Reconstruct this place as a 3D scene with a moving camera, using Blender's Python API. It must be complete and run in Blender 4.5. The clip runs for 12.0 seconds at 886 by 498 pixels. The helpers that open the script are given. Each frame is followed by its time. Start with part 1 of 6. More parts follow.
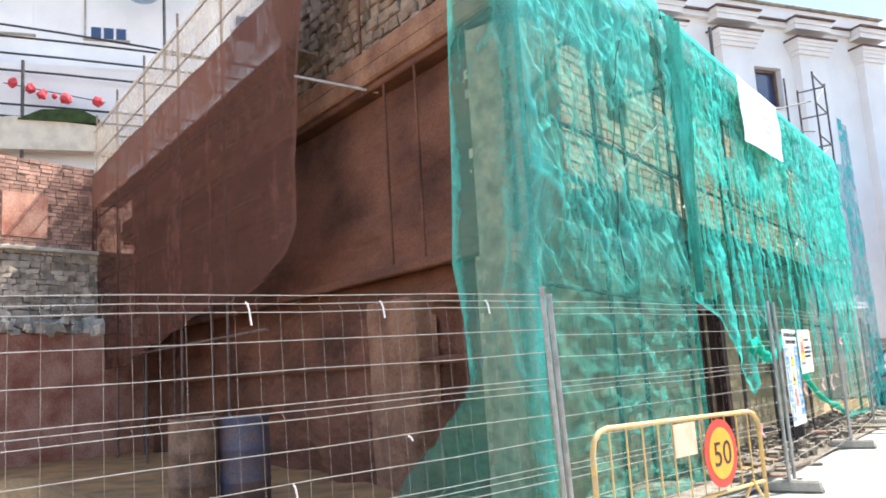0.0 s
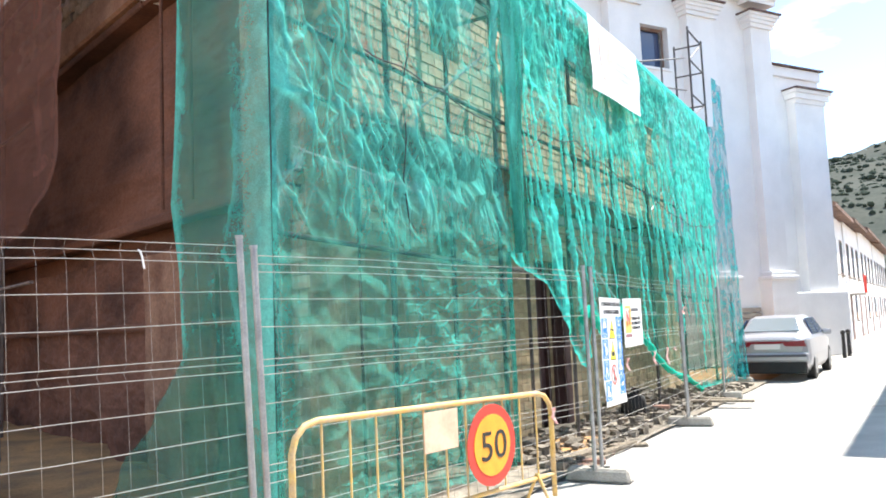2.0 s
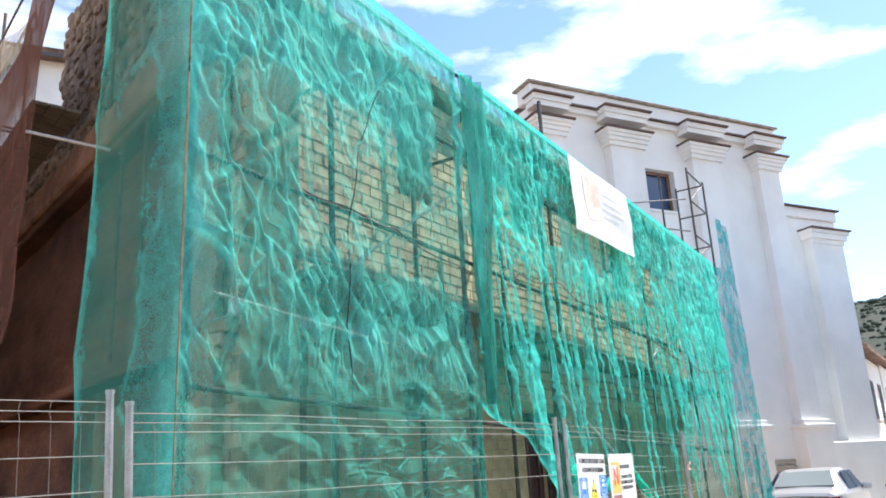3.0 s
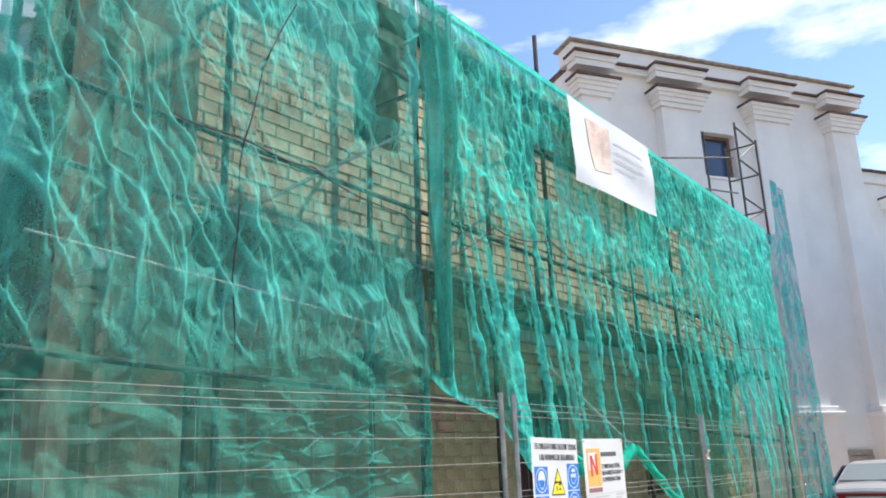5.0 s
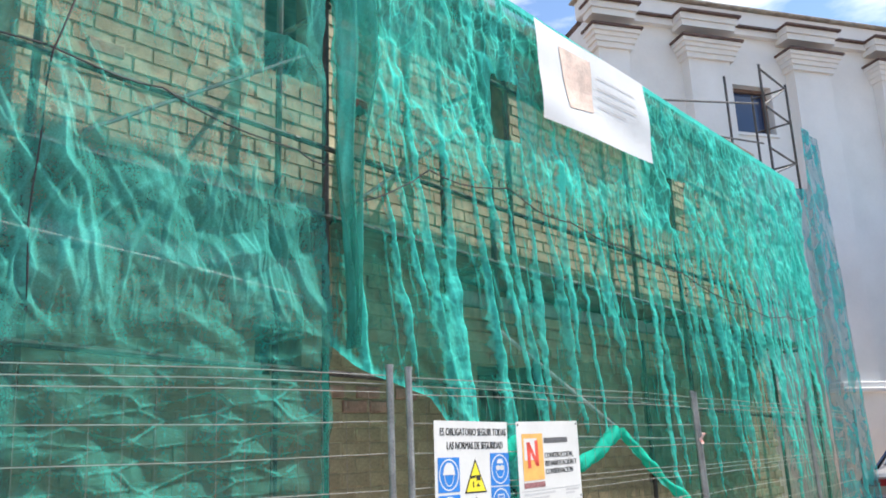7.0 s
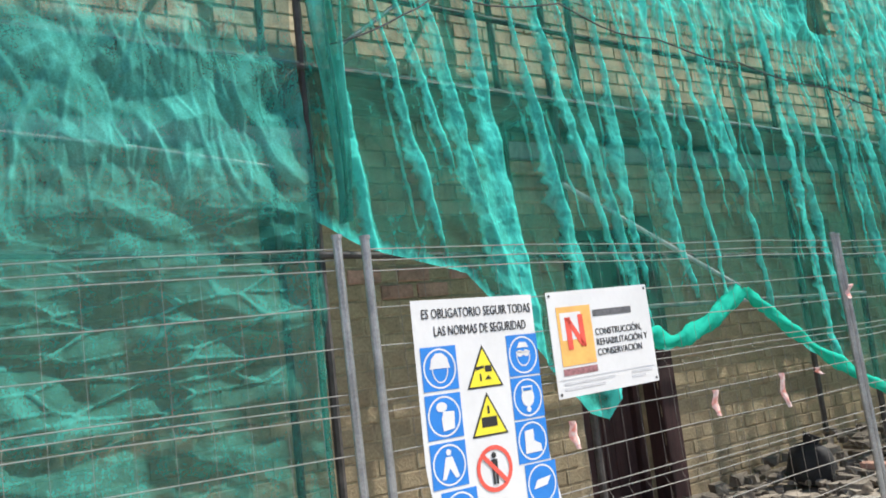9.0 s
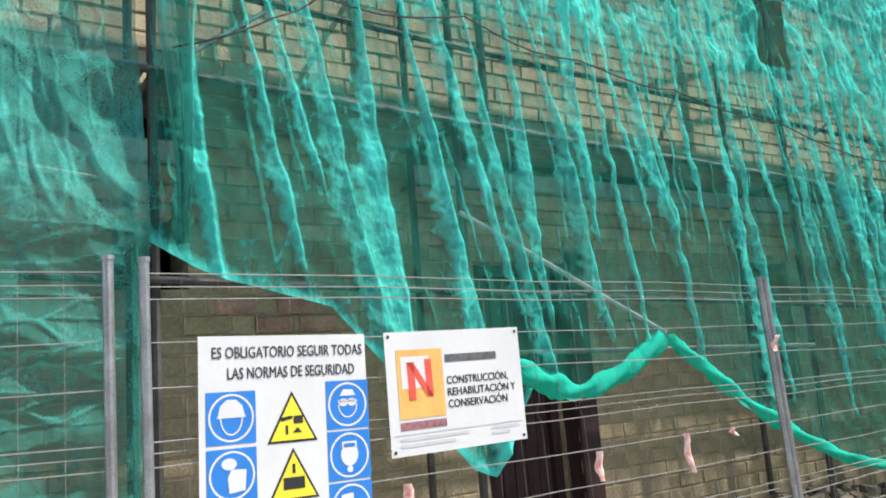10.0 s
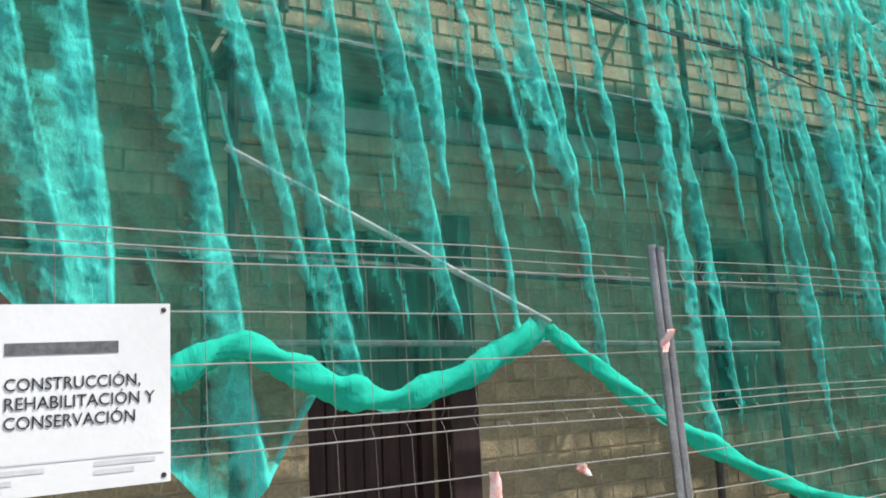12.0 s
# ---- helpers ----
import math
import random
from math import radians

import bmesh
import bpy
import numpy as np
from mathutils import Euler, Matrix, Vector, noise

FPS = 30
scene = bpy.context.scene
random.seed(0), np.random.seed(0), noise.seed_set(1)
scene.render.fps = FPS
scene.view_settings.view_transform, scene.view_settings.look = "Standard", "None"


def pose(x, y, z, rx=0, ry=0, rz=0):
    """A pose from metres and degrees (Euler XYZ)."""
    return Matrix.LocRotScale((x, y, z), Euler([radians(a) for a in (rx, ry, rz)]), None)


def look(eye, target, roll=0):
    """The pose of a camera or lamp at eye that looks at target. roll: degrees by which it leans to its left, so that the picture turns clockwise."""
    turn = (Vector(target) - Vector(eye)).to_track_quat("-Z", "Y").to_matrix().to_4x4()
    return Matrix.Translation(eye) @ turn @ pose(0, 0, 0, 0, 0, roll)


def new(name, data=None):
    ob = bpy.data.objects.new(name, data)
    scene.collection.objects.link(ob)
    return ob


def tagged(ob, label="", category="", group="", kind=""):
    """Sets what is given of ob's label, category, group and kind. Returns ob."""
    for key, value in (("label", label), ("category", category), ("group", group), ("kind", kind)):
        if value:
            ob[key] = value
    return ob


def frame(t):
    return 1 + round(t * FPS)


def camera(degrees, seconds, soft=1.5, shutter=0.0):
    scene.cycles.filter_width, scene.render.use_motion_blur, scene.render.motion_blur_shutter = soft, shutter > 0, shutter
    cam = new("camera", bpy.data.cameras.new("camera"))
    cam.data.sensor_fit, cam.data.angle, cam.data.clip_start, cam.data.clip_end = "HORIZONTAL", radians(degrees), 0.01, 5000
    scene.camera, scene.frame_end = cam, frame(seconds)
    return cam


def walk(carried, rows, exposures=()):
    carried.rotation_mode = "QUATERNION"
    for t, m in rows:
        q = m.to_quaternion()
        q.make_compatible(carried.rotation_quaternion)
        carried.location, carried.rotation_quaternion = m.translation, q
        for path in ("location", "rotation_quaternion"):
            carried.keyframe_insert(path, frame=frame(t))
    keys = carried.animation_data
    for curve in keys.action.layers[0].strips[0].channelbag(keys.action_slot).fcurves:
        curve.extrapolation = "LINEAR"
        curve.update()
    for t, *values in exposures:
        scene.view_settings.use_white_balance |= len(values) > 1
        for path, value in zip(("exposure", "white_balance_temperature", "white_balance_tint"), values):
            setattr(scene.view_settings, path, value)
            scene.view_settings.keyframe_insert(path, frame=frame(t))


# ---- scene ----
cam = camera(57.7, 12.0, soft=1.8)
PATH = [
    (0, (0.034, -0.092, 1.547), (-1.163, 1.482, 1.843), -3.6),
    (0.5, (0.186, 0.413, 1.577), (-0.948, 2.03, 1.891), -2.5),
    (1, (0.216, 0.873, 1.572), (-0.853, 2.534, 1.883), -1.8),
    (1.5, (0.308, 1.347, 1.549), (-0.736, 3.031, 1.821), -1.8),
    (2, (0.332, 1.866, 1.565), (-0.702, 3.568, 1.75), -2.4),
    (2.5, (0.357, 2.398, 1.58), (-0.68, 4.084, 1.864), -3.1),
    (3, (0.616, 2.714, 1.595), (-0.433, 4.325, 2.147), -3.1),
    (3.2, (0.631, 2.874, 1.585), (-0.418, 4.475, 2.165), -3.4),
    (4.8, (0.82, 4.298, 1.551), (-0.381, 5.807, 2.08), -2.5),
    (5, (0.83, 4.463, 1.567), (-0.386, 5.962, 2.092), -2.0),
    (5.5, (0.867, 4.894, 1.57), (-0.386, 6.353, 2.117), -1.4),
    (6, (0.904, 5.302, 1.585), (-0.392, 6.723, 2.135), -1.0),
    (6.5, (0.828, 5.697, 1.589), (-0.492, 7.103, 2.12), -1.4),
    (7, (0.774, 6.135, 1.605), (-0.548, 7.557, 2.086), -2.1),
    (7.2, (0.779, 6.306, 1.622), (-0.54, 7.74, 2.074), -2.4),
    (8.8, (0.571, 7.603, 1.57), (-0.997, 8.794, 1.916), -6.4),
    (9, (0.537, 7.751, 1.553), (-1.122, 8.842, 1.79), -6.5),
    (9.5, (0.501, 8.2, 1.533), (-1.198, 9.218, 1.809), -4.1),
    (10, (0.517, 8.714, 1.535), (-1.139, 9.788, 1.856), -4.3),
    (10.5, (0.482, 9.24, 1.542), (-1.145, 10.371, 1.811), -5.1),
    (11, (0.322, 9.746, 1.556), (-1.304, 10.877, 1.827), -4.8),
    (11.5, (0.189, 10.231, 1.551), (-1.508, 11.247, 1.847), -3.7),
    (12, (-0.026, 10.715, 1.524), (-1.767, 11.655, 1.822), -2.5),
]
EXPO = [(0.0, 1.43), (1.5, 1.45), (2.0, 1.4), (2.5, 1.32), (3.2, 1.0), (5.0, 0.75), (7.0, 0.72), (9.0, 0.68), (12.0, 0.68)]
walk(cam, [(t, look(eye, target, roll)) for t, eye, target, roll in PATH], EXPO)

# ---- world and sun ----
SUN_TO = Vector((0.45, 0.80, 1.28)).normalized()
world = bpy.data.worlds.new("sky")
scene.world = world
world.use_nodes = True
wt = world.node_tree
wt.nodes.clear()
sky = wt.nodes.new("ShaderNodeTexSky")
sky.sky_type = "NISHITA"
sky.sun_disc = False
sky.air_density, sky.dust_density, sky.ozone_density = 0.85, 0.05, 1.4
sky.sun_elevation = math.asin(SUN_TO.z)
sky.sun_rotation = math.atan2(SUN_TO.x, SUN_TO.y)
tc = wt.nodes.new("ShaderNodeTexCoord")
mp = wt.nodes.new("ShaderNodeMapping")
mp.inputs["Scale"].default_value = (2.2, 2.2, 7.0)
mp.inputs["Location"].default_value = (0.35, 0.1, 0.25)
cn = wt.nodes.new("ShaderNodeTexNoise")
cn.inputs["Scale"].default_value = 1.6
cn.inputs["Detail"].default_value = 7.0
cn.inputs["Roughness"].default_value = 0.55
cr = wt.nodes.new("ShaderNodeValToRGB")
cr.color_ramp.elements[0].position, cr.color_ramp.elements[1].position = 0.515, 0.69
cm = wt.nodes.new("ShaderNodeMixRGB")
cm.inputs["Color2"].default_value = (6.2, 6.4, 6.7, 1)
bg = wt.nodes.new("ShaderNodeBackground")
bg.inputs["Strength"].default_value = 0.15
wo = wt.nodes.new("ShaderNodeOutputWorld")
wt.links.new(tc.outputs["Generated"], mp.inputs["Vector"])
wt.links.new(mp.outputs["Vector"], cn.inputs["Vector"])
wt.links.new(cn.outputs["Fac"], cr.inputs["Fac"])
wt.links.new(cr.outputs["Color"], cm.inputs["Fac"])
wt.links.new(sky.outputs["Color"], cm.inputs["Color1"])
wt.links.new(cm.outputs["Color"], bg.inputs["Color"])
wt.links.new(bg.outputs["Background"], wo.inputs["Surface"])
sun_data = bpy.data.lights.new("sun", "SUN")
sun_data.energy, sun_data.angle, sun_data.color = 5.0, radians(0.53), (1.0, 0.95, 0.87)
sun = new("sun", sun_data)
sun.matrix_world = look(SUN_TO * 60, (0, 0, 0))


# ---- materials ----
def mat(name, color, rough=0.8, var=0.25, scale=6.0, fine=60.0, bump=0.3, metal=0.0, dark=None, rand=0.0, stretch=(1, 1, 1)):
    """A surface with stains at one scale and grain at another, and relief from both."""
    m = bpy.data.materials.new(name)
    m.use_nodes = True
    t = m.node_tree
    b = t.nodes["Principled BSDF"]
    co = t.nodes.new("ShaderNodeTexCoord")
    ma = t.nodes.new("ShaderNodeMapping")
    ma.inputs["Scale"].default_value = stretch
    n1, n2 = t.nodes.new("ShaderNodeTexNoise"), t.nodes.new("ShaderNodeTexNoise")
    n1.inputs["Scale"].default_value, n1.inputs["Detail"].default_value = scale, 6
    n2.inputs["Scale"].default_value, n2.inputs["Detail"].default_value = fine, 4
    t.links.new(co.outputs["Object"], ma.inputs["Vector"])
    for n in (n1, n2):
        t.links.new(ma.outputs["Vector"], n.inputs["Vector"])
    r = t.nodes.new("ShaderNodeValToRGB")
    low = dark or tuple(c * (1 - 1.5 * var) for c in color)
    r.color_ramp.elements[0].color, r.color_ramp.elements[0].position = (*low, 1), 0.32
    r.color_ramp.elements[1].color, r.color_ramp.elements[1].position = (*color, 1), 0.62
    t.links.new(n1.outputs["Fac"], r.inputs["Fac"])
    g = t.nodes.new("ShaderNodeMixRGB")
    g.blend_type = "OVERLAY"
    g.inputs["Fac"].default_value = min(1.0, var * 1.4)
    t.links.new(r.outputs["Color"], g.inputs["Color1"])
    t.links.new(n2.outputs["Fac"], g.inputs["Color2"])
    out = g.outputs["Color"]
    if rand:
        oi, isl = t.nodes.new("ShaderNodeObjectInfo"), t.nodes.new("ShaderNodeNewGeometry")
        ad = t.nodes.new("ShaderNodeMath")
        ad.operation = "ADD"
        t.links.new(oi.outputs["Random"], ad.inputs[0])
        t.links.new(isl.outputs["Random Per Island"], ad.inputs[1])
        fr = t.nodes.new("ShaderNodeMath")
        fr.operation = "FRACT"
        t.links.new(ad.outputs[0], fr.inputs[0])
        mr = t.nodes.new("ShaderNodeMapRange")
        mr.inputs["To Min"].default_value, mr.inputs["To Max"].default_value = 1 - rand, 1 + rand * 0.6
        t.links.new(fr.outputs[0], mr.inputs["Value"])
        hv = t.nodes.new("ShaderNodeHueSaturation")
        t.links.new(mr.outputs["Result"], hv.inputs["Value"])
        t.links.new(out, hv.inputs["Color"])
        out = hv.outputs["Color"]
    t.links.new(out, b.inputs["Base Color"])
    b.inputs["Roughness"].default_value, b.inputs["Metallic"].default_value = rough, metal
    if rough > 0.84:
        b.inputs["Specular IOR Level"].default_value = 0.2
    if bump:
        bp = t.nodes.new("ShaderNodeBump")
        bp.inputs["Strength"].default_value, bp.inputs["Distance"].default_value = bump, 0.01
        mx = t.nodes.new("ShaderNodeMath")
        mx.operation = "ADD"
        t.links.new(n1.outputs["Fac"], mx.inputs[0])
        t.links.new(n2.outputs["Fac"], mx.inputs[1])
        t.links.new(mx.outputs[0], bp.inputs["Height"])
        t.links.new(bp.outputs["Normal"], b.inputs["Normal"])
    return m


def net_mat(name, color, pale, fine=90.0, through_light=0.58, fold=0.3, fold_scale=4.5, relief=0.7):
    """Woven netting: threads that scatter and pass light, and holes between them; gathered cloth is denser, and its
    colour is paler as if sunlit.
    """
    m = bpy.data.materials.new(name)
    m.use_nodes = True
    t = m.node_tree
    t.nodes.clear()
    o = t.nodes.new("ShaderNodeOutputMaterial")
    at = t.nodes.new("ShaderNodeAttribute")
    at.attribute_name = "dens"
    co = t.nodes.new("ShaderNodeTexCoord")
    ma = t.nodes.new("ShaderNodeMapping")
    ma.inputs["Scale"].default_value = (1, 1, 0.35)
    n1, n2 = t.nodes.new("ShaderNodeTexNoise"), t.nodes.new("ShaderNodeTexNoise")
    n1.inputs["Scale"].default_value, n1.inputs["Detail"].default_value = 9.0, 5
    n2.inputs["Scale"].default_value, n2.inputs["Detail"].default_value = fine, 2
    t.links.new(co.outputs["Object"], ma.inputs["Vector"])
    t.links.new(ma.outputs["Vector"], n1.inputs["Vector"])
    t.links.new(co.outputs["Object"], n2.inputs["Vector"])
    a1 = t.nodes.new("ShaderNodeMath")
    a1.operation = "MULTIPLY_ADD"
    a1.inputs[1].default_value, a1.inputs[2].default_value = 0.14, -0.07
    t.links.new(n1.outputs["Fac"], a1.inputs[0])
    a2 = t.nodes.new("ShaderNodeMath")
    a2.operation = "MULTIPLY_ADD"
    a2.inputs[1].default_value, a2.inputs[2].default_value = 0.2, -0.1
    t.links.new(n2.outputs["Fac"], a2.inputs[0])
    s1, s2 = t.nodes.new("ShaderNodeMath"), t.nodes.new("ShaderNodeMath")
    s1.operation = s2.operation = "ADD"
    s2.use_clamp = True
    t.links.new(at.outputs["Fac"], s1.inputs[0])
    t.links.new(a1.outputs[0], s1.inputs[1])
    t.links.new(s1.outputs[0], s2.inputs[0])
    t.links.new(a2.outputs[0], s2.inputs[1])
    mf = t.nodes.new("ShaderNodeMapping")
    mf.inputs["Rotation"].default_value = (radians(24), 0, 0)
    mf.inputs["Scale"].default_value = (0.6, 1.15, 0.55)
    n3 = t.nodes.new("ShaderNodeTexNoise")
    n3.inputs["Scale"].default_value, n3.inputs["Detail"].default_value = fold_scale, 3.5
    n3.inputs["Distortion"].default_value = 0.9
    t.links.new(co.outputs["Object"], mf.inputs["Vector"])
    t.links.new(mf.outputs["Vector"], n3.inputs["Vector"])
    patch = t.nodes.new("ShaderNodeMapRange")
    patch.interpolation_type = "SMOOTHSTEP"
    for key, value in (("From Min", 0.485), ("From Max", 0.555), ("To Min", -0.35 * fold), ("To Max", 0.65 * fold)):
        patch.inputs[key].default_value = value
    t.links.new(n3.outputs["Fac"], patch.inputs["Value"])
    off = t.nodes.new("ShaderNodeMath")
    off.operation = "SUBTRACT"
    off.inputs[1].default_value = 0.56
    t.links.new(n3.outputs["Fac"], off.inputs[0])
    ab = t.nodes.new("ShaderNodeMath")
    ab.operation = "ABSOLUTE"
    t.links.new(off.outputs[0], ab.inputs[0])
    crease = t.nodes.new("ShaderNodeMapRange")
    for key, value in (("From Min", 0.0), ("From Max", 0.014), ("To Min", 0.9 * fold), ("To Max", 0.0)):
        crease.inputs[key].default_value = value
    t.links.new(ab.outputs[0], crease.inputs["Value"])
    s3, s4 = t.nodes.new("ShaderNodeMath"), t.nodes.new("ShaderNodeMath")
    s3.operation = s4.operation = "ADD"
    s4.use_clamp = True
    t.links.new(patch.outputs["Result"], s3.inputs[0])
    t.links.new(crease.outputs["Result"], s3.inputs[1])
    t.links.new(s2.outputs[0], s4.inputs[0])
    t.links.new(s3.outputs[0], s4.inputs[1])
    # Painted light: dark colour for flat cloth, pale for dense folds catching sun.
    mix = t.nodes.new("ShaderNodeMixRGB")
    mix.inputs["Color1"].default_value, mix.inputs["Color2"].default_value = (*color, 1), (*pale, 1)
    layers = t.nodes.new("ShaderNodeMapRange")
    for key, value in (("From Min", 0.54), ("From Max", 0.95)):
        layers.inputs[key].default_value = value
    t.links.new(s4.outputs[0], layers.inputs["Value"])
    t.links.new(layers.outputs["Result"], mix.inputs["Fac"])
    d, tl, tr = t.nodes.new("ShaderNodeBsdfDiffuse"), t.nodes.new("ShaderNodeBsdfTranslucent"), t.nodes.new("ShaderNodeBsdfTransparent")
    tr.inputs["Color"].default_value = (1, 1, 1, 1)
    bp = t.nodes.new("ShaderNodeBump")
    bp.inputs["Strength"].default_value, bp.inputs["Distance"].default_value = relief, 0.05
    t.links.new(n3.outputs["Fac"], bp.inputs["Height"])
    m1, m2 = t.nodes.new("ShaderNodeMixShader"), t.nodes.new("ShaderNodeMixShader")
    m1.inputs["Fac"].default_value = through_light
    for n in (d, tl):
        t.links.new(mix.outputs["Color"], n.inputs["Color"])
        t.links.new(bp.outputs["Normal"], n.inputs["Normal"])
    t.links.new(d.outputs["BSDF"], m1.inputs[1])
    t.links.new(tl.outputs["BSDF"], m1.inputs[2])
    t.links.new(s4.outputs[0], m2.inputs["Fac"])
    t.links.new(tr.outputs["BSDF"], m2.inputs[1])
    t.links.new(m1.outputs["Shader"], m2.inputs[2])
    t.links.new(m2.outputs["Shader"], o.inputs["Surface"])
    return m


def glass(name, color=(0.05, 0.07, 0.1)):
    m = bpy.data.materials.new(name)
    m.use_nodes = True
    b = m.node_tree.nodes["Principled BSDF"]
    b.inputs["Base Color"].default_value = (*color, 1)
    b.inputs["Roughness"].default_value = 0.06
    b.inputs["Specular IOR Level"].default_value = 0.8
    return m


M_ROAD = mat("pale_concrete_road", (0.46, 0.44, 0.41), 0.9, 0.18, 0.9, 45, 0.25)
M_EARTH = mat("sandy_earth", (0.46, 0.27, 0.12), 0.95, 0.3, 1.6, 30, 0.8, dark=(0.24, 0.16, 0.09))
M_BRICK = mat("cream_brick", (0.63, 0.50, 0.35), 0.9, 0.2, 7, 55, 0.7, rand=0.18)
# Darker, browner brick for the courses below z = 2.5.
M_LOWBRICK = mat("brown_lower_brick", (0.42, 0.335, 0.215), 0.92, 0.3, 2.2, 50, 0.7, rand=0.07, dark=(0.34, 0.265, 0.17))
M_MORTAR = mat("dirty_mortar", (0.48, 0.385, 0.255), 0.95, 0.3, 6, 50, 0.7)
M_REDBRICK = mat("old_red_brick", (0.50, 0.30, 0.23), 0.92, 0.3, 4, 40, 0.7, rand=0.3)
# Red-brown earth, darkened in colour to deepen the side wall's shade.
M_RAMMED = mat("shade_dark_red_brown_earth", (0.185, 0.084, 0.054), 0.95, 0.3, 1.1, 24, 0.9, dark=(0.08, 0.038, 0.027), stretch=(0.8, 0.8, 1.3))
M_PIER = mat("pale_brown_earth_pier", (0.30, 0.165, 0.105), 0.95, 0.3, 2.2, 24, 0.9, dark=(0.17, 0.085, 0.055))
M_PLASTER = mat("flaking_pink_plaster", (0.55, 0.31, 0.23), 0.92, 0.35, 1.8, 20, 0.7, dark=(0.33, 0.13, 0.09))
M_STONE = mat("rubble_stone", (0.60, 0.51, 0.41), 0.92, 0.3, 5, 35, 0.9, rand=0.35)
# Rubble stone dimmed in colour for the top of the shaded side wall.
M_WALLSTONE = mat("dimmed_brown_rubble", (0.33, 0.25, 0.19), 0.92, 0.3, 5, 35, 0.9, rand=0.3)
# Paler stone: sun on the ruin's ledge and rubble, put into the colour.
M_PALESTONE = mat("sunlit_pale_stone", (0.62, 0.57, 0.48), 0.92, 0.25, 4, 35, 0.7, rand=0.2)
M_WHITE = mat("white_limewash", (0.80, 0.80, 0.79), 0.9, 0.07, 0.8, 14, 0.25)
M_TILE = mat("dark_clay_tile_edge", (0.16, 0.11, 0.10), 0.85, 0.3, 6, 40, 0.4)
M_ROOF = mat("weathered_roof_tile", (0.20, 0.125, 0.095), 0.9, 0.35, 3, 25, 0.6, rand=0.25)
M_GALV = mat("galvanised_steel", (0.40, 0.40, 0.40), 0.45, 0.2, 10, 80, 0.1, metal=0.75)
M_WIRE = mat("bright_galvanised_wire", (0.46, 0.43, 0.40), 0.4, 0.15, 10, 80, 0.0, metal=0.55)
M_UPRIGHT = mat("weathered_wire", (0.30, 0.26, 0.23), 0.55, 0.2, 10, 80, 0.0, metal=0.4)
M_TUBE = mat("dull_scaffold_tube", (0.11, 0.10, 0.095), 0.6, 0.3, 8, 60, 0.15, metal=0.5)
M_SIDETUBE = mat("dusty_brown_scaffold_tube", (0.20, 0.145, 0.12), 0.75, 0.3, 8, 60, 0.15, metal=0.2)
M_ZINC = mat("pale_zinc_sheet", (0.60, 0.63, 0.64), 0.45, 0.12, 5, 60, 0.05, metal=0.3)
M_PLANK = mat("grey_scaffold_plank", (0.30, 0.25, 0.19), 0.85, 0.3, 4, 40, 0.4, stretch=(6, 0.6, 6))
M_CONC = mat("grey_concrete_block", (0.42, 0.39, 0.34), 0.95, 0.25, 6, 60, 0.6)
M_YELLOW = mat("chipped_yellow_paint", (0.66, 0.42, 0.12), 0.6, 0.25, 9, 60, 0.2, dark=(0.50, 0.36, 0.22))
M_RED = mat("red_sign_paint", (0.68, 0.05, 0.03), 0.5, 0.1, 8, 60, 0.05)
M_ORANGE = mat("orange_sign_paint", (0.85, 0.36, 0.03), 0.5, 0.1, 8, 60, 0.05)
M_BLACK = mat("black_print", (0.02, 0.02, 0.02), 0.6, 0.1, 8, 60, 0.0)
M_GREYP = mat("faint_grey_print", (0.55, 0.55, 0.57), 0.6, 0.1, 8, 60, 0.0)
M_DARKP = mat("worn_dark_print", (0.13, 0.13, 0.14), 0.6, 0.3, 40, 120, 0.0)
M_WORNRED = mat("worn_maroon_print", (0.36, 0.16, 0.17), 0.6, 0.3, 40, 120, 0.0)
M_BLUE = mat("blue_print", (0.02, 0.20, 0.62), 0.5, 0.08, 8, 60, 0.0)
M_YPRINT = mat("yellow_print", (0.85, 0.72, 0.04), 0.5, 0.08, 8, 60, 0.0)
M_OPRINT = mat("orange_print", (0.82, 0.46, 0.13), 0.5, 0.12, 8, 60, 0.0)
M_RPRINT = mat("red_print", (0.78, 0.10, 0.07), 0.5, 0.1, 8, 60, 0.0)
M_FADED = mat("sun_faded_orange_print", (0.82, 0.52, 0.36), 0.6, 0.15, 6, 40, 0.0)
M_PALEFADE = mat("bleached_orange_print", (0.80, 0.60, 0.50), 0.6, 0.2, 5, 40, 0.0)
M_SHEET = mat("white_plastic_sheet", (0.69, 0.69, 0.69), 0.45, 0.05, 3, 30, 0.1)
M_FRAME = mat("brown_window_frame", (0.20, 0.12, 0.09), 0.6, 0.2, 6, 40, 0.1)
M_DARKWOOD = mat("dark_stained_door_wood", (0.06, 0.025, 0.025), 0.7, 0.3, 4, 30, 0.3, stretch=(4, 4, 0.5))
M_PAINT = mat("silver_car_paint", (0.42, 0.42, 0.44), 0.28, 0.03, 3, 90, 0.0, metal=0.35)
M_RUBBER = mat("black_rubber", (0.02, 0.02, 0.02), 0.8, 0.2, 8, 60, 0.1)
M_LAMP = mat("red_tail_lamp", (0.22, 0.015, 0.025), 0.2, 0.05, 8, 60, 0.0)
M_BUMP = mat("dark_bumper_trim", (0.07, 0.07, 0.08), 0.5, 0.1, 8, 60, 0.0)
# Dark glass with the blue of reflected sky put into its base colour.
M_GLASS = glass("sky_tinted_glass", (0.035, 0.06, 0.13))
M_CARGLASS = glass("car_glass", (0.22, 0.26, 0.28))
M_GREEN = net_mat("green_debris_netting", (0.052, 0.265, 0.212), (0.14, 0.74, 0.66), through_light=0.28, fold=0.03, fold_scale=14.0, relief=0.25)
